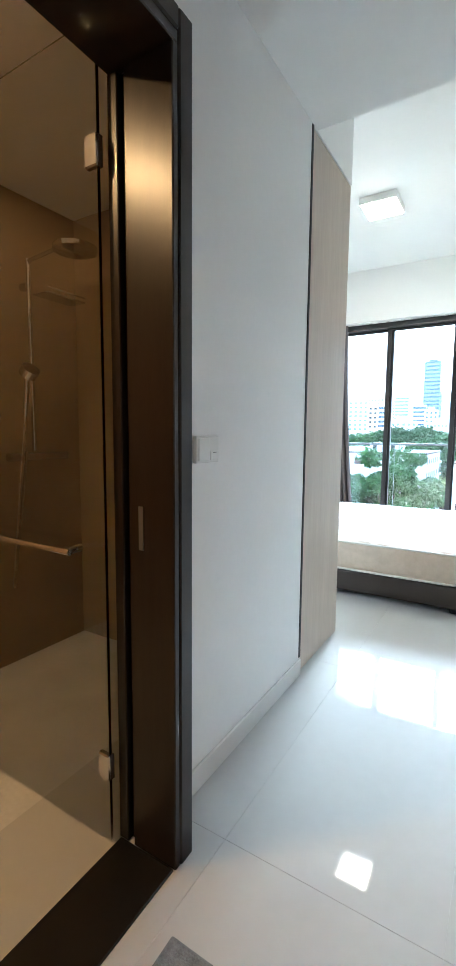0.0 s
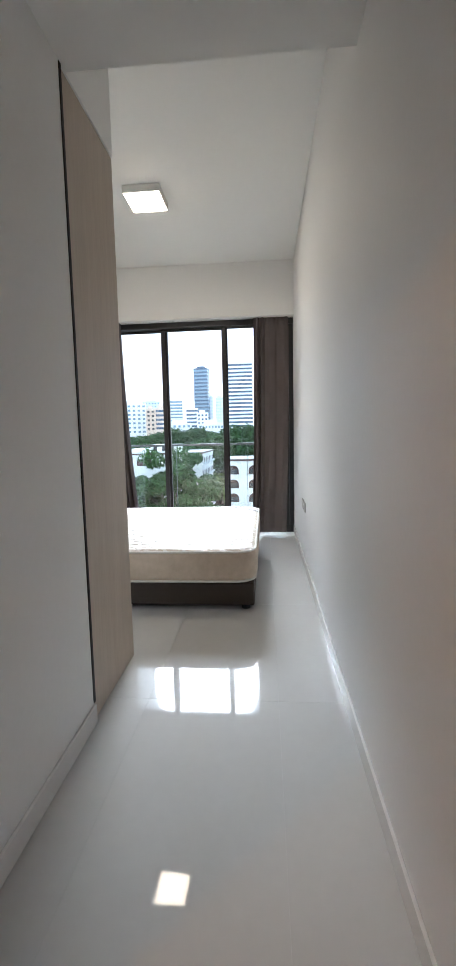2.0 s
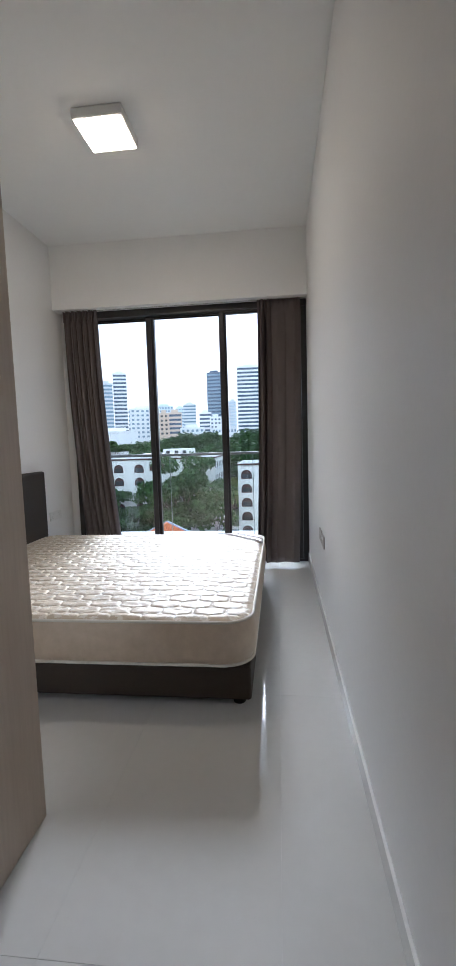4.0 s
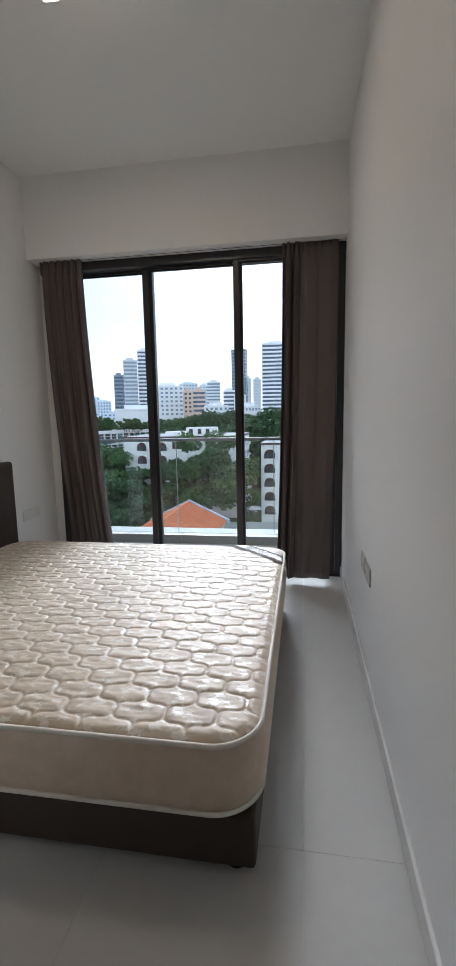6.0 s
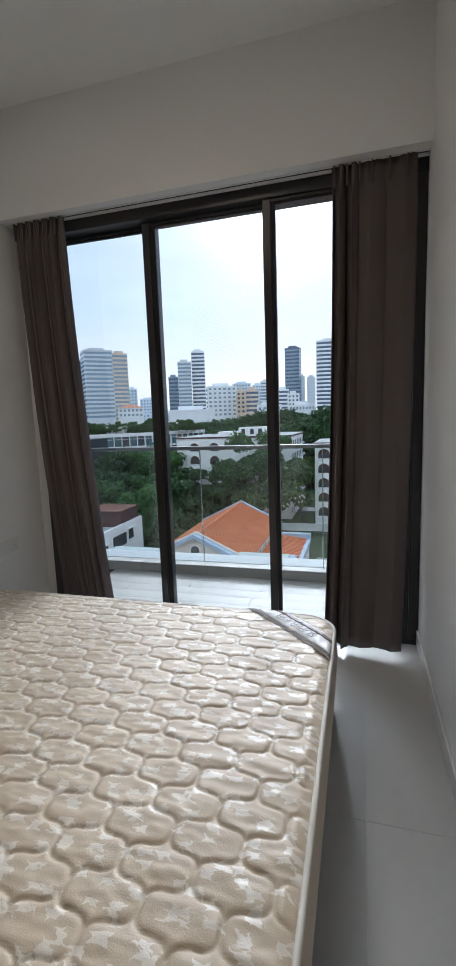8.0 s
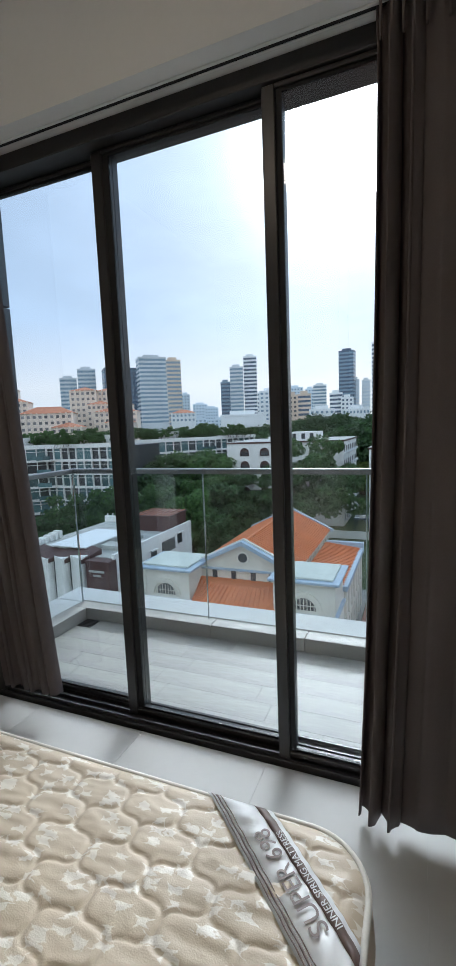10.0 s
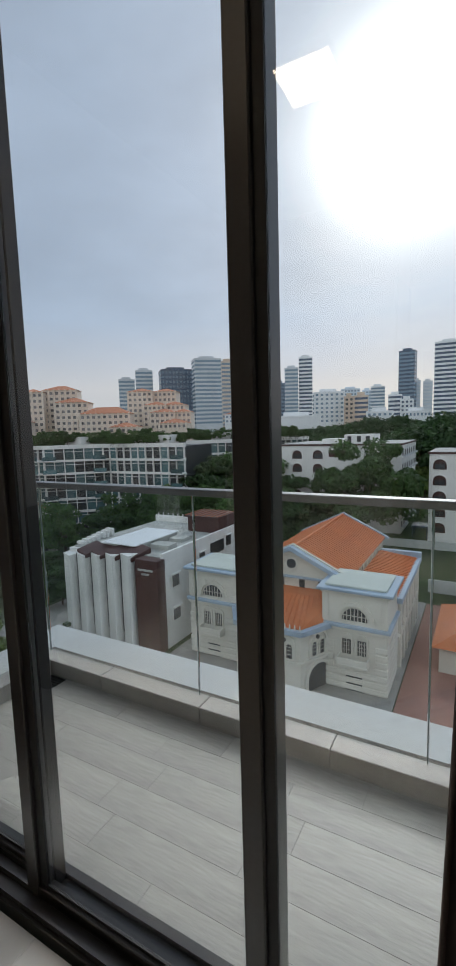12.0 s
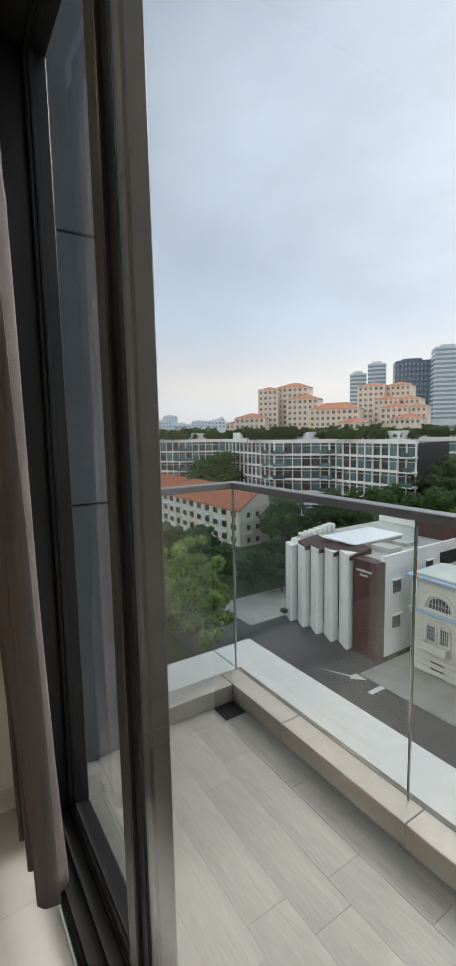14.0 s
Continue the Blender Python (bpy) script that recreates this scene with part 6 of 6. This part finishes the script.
    for f in ((eave[0], eave[1], top[0]), (eave[1], eave[2], top[1], top[0]), (eave[2], eave[3], top[2], top[1]), (eave[3], eave[4], top[3], top[2]), (eave[4], eave[5], top[3]), (top[0], top[1], top[2], top[3])):
        bm.faces.new(f)
    bmesh.ops.recalc_face_normals(bm, faces=bm.faces)
    bay_roof = part("bay_roof", bm, M_TERRA, front, "orange terracotta hipped bay roof")
    def slope_ribs(a, b, c, d, n):
        for k in range(n):
            u = (k + 0.5) / n
            p, q2 = Vector(a).lerp(Vector(b), u), Vector(d).lerp(Vector(c), u)
            part("tile_rib", cyl(p, q2, 0.09, 6), M_TERRA, bay_roof)
    slope_ribs((-3.4, -6.6, zb + 0.04), (3.4, -6.6, zb + 0.04), (2.6, -2.4, zb + 1.97), (-2.6, -2.4, zb + 1.97), 11)
    slope_ribs((3.4, -6.6, zb + 0.04), (5.5, -2.5, zb + 0.04), (5.4, -0.1, zb + 1.92), (2.6, -2.4, zb + 1.97), 7)
    slope_ribs((-3.4, -6.6, zb + 0.04), (-5.6, -2.5, zb + 0.04), (-5.5, -0.1, zb + 1.92), (-2.6, -2.4, zb + 1.97), 7)
    for k in range(14):
        part("finial", cyl((-3.4 + 6.8 * k / 13, -6.75, zb), (-3.4 + 6.8 * k / 13, -6.75, zb + 0.5), 0.1, 6, 0.04), M_RUSTIC, front)
    def bay_face(a, b):
        a, b = Vector((*a, 0)), Vector((*b, 0))
        u = (b - a).normalized()
        turn = math.atan2(u.y, u.x)
        ln = (b - a).length
        nw = 2 if ln > 6 else 1
        for i in range(nw):
            c = a + u * ln * (i + 0.5) / nw
            for dx in (-0.55, 0.55):
                q3 = c + u * dx
                w = part("window", arch_block(0.62, 1.5, 0.06), M_DARKWIN, front)
                placed(w, q3.x, q3.y, zb - 3.1, turn)
                w = part("window_surround", arch_ring(0.62, 1.5, 0.16, 0.16), M_RUSTIC, front)
                placed(w, q3.x, q3.y, zb - 3.1, turn)
                for z in (0.4, 0.8, 1.15):
                    w = part("glazing_bar", box(-0.31, 0.31, -0.1, -0.065, z, z + 0.05), M_RUSTIC, front)
                    placed(w, q3.x, q3.y, zb - 3.1, turn)
            w = part("window_surround", arch_ring(2.1, 2.5, 0.2, 0.2), M_RUSTIC, front)
            placed(w, c.x, c.y, zb - 3.2, turn)
            w = part("rosette", cyl((0, -0.1, 1.95), (0, 0.02, 1.95), 0.22, 12), M_DARKWIN, front)
            placed(w, c.x, c.y, zb - 3.2, turn)
        c = (a + b) / 2
        wd = 3.0
        # the arch has no depth; its inner shade is a flat dark panel
        w = part("arch_opening", arch_block(wd, 2.9, 0.05, 16), M_DARKWIN, front, "flat dark panel in place of the shade inside the arch")
        placed(w, c.x, c.y, 0, turn)
        w = part("arch_moulding", arch_ring(wd, 2.9, 0.3, 0.35, 16), M_RUSTIC, front)
        placed(w, c.x, c.y, 0, turn)
    bay_face(prof[0], prof[1])
    bay_face(prof[1], prof[2])
    bay_face(prof[2], prof[3])
    return root


def placed_mesh(bm, x, y, z, turn=0.0):
    bmesh.ops.transform(bm, matrix=Matrix.Translation((x, y, z)) @ Matrix.Rotation(turn, 4, "Z"), verts=bm.verts)
    return bm


church()


# ---- white walk-up blocks with arched recesses ----
def white_block(x0, x1, y0, y1, zt, zb, arches, side_cols, label):
    root = thing("apartment_building", (x0, y0, zb), label, "apartment building", "white walk-up blocks")
    L_, W_, H_ = x1 - x0, y1 - y0, zt - zb
    part("wall", box(0, L_, 0, W_, 0, H_), M_WHITEPAINT, root)
    part("roof_edge", box(-0.2, L_ + 0.2, -0.2, W_ + 0.2, H_, H_ + 0.35), M_BROWN, root, "thin dark roof edge")
    part("roof", box(0, L_, 0, W_, H_ + 0.35, H_ + 0.4), M_FLATROOF, root)
    # arches are flat panels; dark brown colour alone gives the recess its depth
    a1 = mesh_of("arch_recess_panel", arch_block(2.4, 2.0, 0.06, 14), M_BROWN)
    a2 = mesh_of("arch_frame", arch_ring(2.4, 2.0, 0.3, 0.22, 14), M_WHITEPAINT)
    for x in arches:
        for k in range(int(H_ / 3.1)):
            for nm, m, yy in (("arch_recess_panel", a1, 0.0), ("arch_frame", a2, 0.0)):
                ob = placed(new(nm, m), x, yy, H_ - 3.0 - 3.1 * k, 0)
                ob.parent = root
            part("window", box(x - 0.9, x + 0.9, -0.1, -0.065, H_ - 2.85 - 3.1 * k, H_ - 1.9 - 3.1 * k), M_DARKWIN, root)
    me = window_piece(1.1, 1.3, M_DARKWIN, 0.1)
    for k in range(int(H_ / 3.1)):
        for c in range(side_cols):
            put_window(root, me, L_ - 0.02, W_ * (c + 0.5) / side_cols, H_ - 2.3 - 3.1 * k, radians(90))
            part("air_conditioner", box(L_, L_ + 0.5, W_ * (c + 0.5) / side_cols + 0.9, W_ * (c + 0.5) / side_cols + 1.6, H_ - 2.7 - 3.1 * k, H_ - 2.2 - 3.1 * k), M_GREYCLAD, root)
        part("ledge", box(L_, L_ + 0.3, 0, W_, H_ - 2.75 - 3.1 * k, H_ - 2.6 - 3.1 * k), M_WHITEPAINT, root)
    for x in (L_ * 0.5,):
        if x not in arches:
            # flat panel, coloured dark in place of a sunk recess
            part("window", box(x - 1.8, x + 1.8, -0.06, 0.02, H_ - 2.6, H_ - 1.0), M_BROWN, root, "wide flat panel coloured dark as a recess")
    return root


b1 = white_block(-43.0, -15.3, 101.0, 124.0, -2.9, -22.2, (4.5, 9.5), 7, "white walk-up block with arched openings and flat roof")
part("rooftop_room", box(14, 21, 6, 12, 19.5, 21.6), M_WHITEPAINT, b1, "white rooftop room with dark windows")
part("rooftop_room", box(8, 15, 8, 14, 19.5, 20.6), M_WHITEPAINT, b1)
for x in (15.2, 17.4, 19.4):
    part("window", box(x - 0.45, x + 0.45, 5.93, 6.0, 19.9, 21.2), M_DARKWIN, b1)
b2 = white_block(-9.4, 12.0, 95.5, 112.0, -4.4, -22.2, (1.9, 6.5, 11.0, 16.0), 4, "white walk-up block with rows of arched windows")
shelter = thing("car_shelter", (-10.6, 99.5, -22.0), "dark flat-roofed shelter on posts by the block", "shelter")
part("roof", box(-2.2, 1.0, -1.5, 2.5, 2.4, 2.7), M_NAVY, shelter)
for x in (-2.0, 0.8):
    for y in (-1.3, 2.3):
        part("post", cyl((x, y, 0), (x, y, 2.4), 0.08, 8), M_NAVY, shelter)
structure("garden_wall", box(-42, 14, 92.2, 92.5, GZ, -20.9), M_PALEWALL, "pale low garden wall along the slope", "wall")
structure("garden_wall_lower", box(-7.2, 14, 74.0, 74.3, GZ, -22.6), M_PALEWALL, "pale low retaining wall beside the church", "wall")
hut = thing("side_pavilion", (-3.8, 50.0, GZ), "low side pavilion with orange tiled roof", "pavilion")
part("wall", box(0, 7, 0, 12, 0, 3.0), M_CREAM, hut)
r = part("roof", hip_roof(7, 12, 2.0, 0.7), M_TERRA, hut, "orange tiled hipped roof")
r.location = (3.5, 6, 3.0)
part("window", box(-0.05, 0.02, 1.0, 3.0, 0.9, 2.2), M_DARKWIN, hut)

# ---- floor tiles ----
def tile_mesh(w, h, gap, t):
    return mesh_of("tile", box(gap, w - gap, gap, h - gap, -t, 0.0, 0.0004), M_TILE)


TW, TH = 0.60, 1.20
tile_me = tile_mesh(TW, TH, 0.0005, 0.002)
for i in range(5):
    for j in range(7):
        x0, y0 = -0.306 + 0.60 - TW * (i + 1), -1.35 - TH * j
        x1, y1 = x0 + TW, (y0 + TH if j else -0.078)
        cx0, cx1 = max(x0, XL), min(x1, 0.0)
        if cx1 <= cx0 or (cx1 < XC + 0.02 and y1 < YP1 - 0.02):
            continue
        cy0 = max(y0, YE)
        y1 = min(y1, -0.078)
        full = abs(cx1 - cx0 - TW) < 1e-6 and abs(cy0 - y0) < 1e-6 and abs(y1 - y0 - TH) < 1e-6
        me = tile_me if full else mesh_of("tile", box(0.0005, cx1 - cx0 - 0.0005, 0.0005, y1 - cy0 - 0.0005, -0.002, 0.0, 0.0004), M_TILE)
        ob = new("tile", me)
        ob.location = (cx0, cy0, 0.0)
        ob.parent = floor

# ---- deck planks ----
PW, PL = 0.147, 0.612
plank_me = mesh_of("plank_tile", box(0.0005, PL - 0.0005, 0.0005, PW - 0.0005, -0.004, 0.0, 0.0004), M_DECK)
row = 0
shift = (0.32, 0.052, 0.150, 0.025, 0.120, 0.41, 0.3)
y = KY - 0.002
while y > 0.12:
    y0 = max(y - (0.141 if row == 0 else PW), 0.119)
    x = -1.14 + shift[row] - PL * 3
    while x < BR - 0.06:
        a, b = max(x, KX + 0.002), min(x + PL, BR - 0.06)
        if b - a > 0.01:
            if b - a > PL - 1e-6 and y - y0 > PW - 1e-6:
                me = plank_me
            else:
                me = mesh_of("plank_tile", box(0.0005, b - a - 0.0005, 0.0005, y - y0 - 0.0005, -0.004, 0.0, 0.0004), M_DECK)
            ob = new("plank_tile", me)
            ob.location = (a, y0, ZD)
            ob.parent = deck
        x += PL
    y = y0 - 1e-9 if y0 > 0.1195 else 0.0
    row += 1
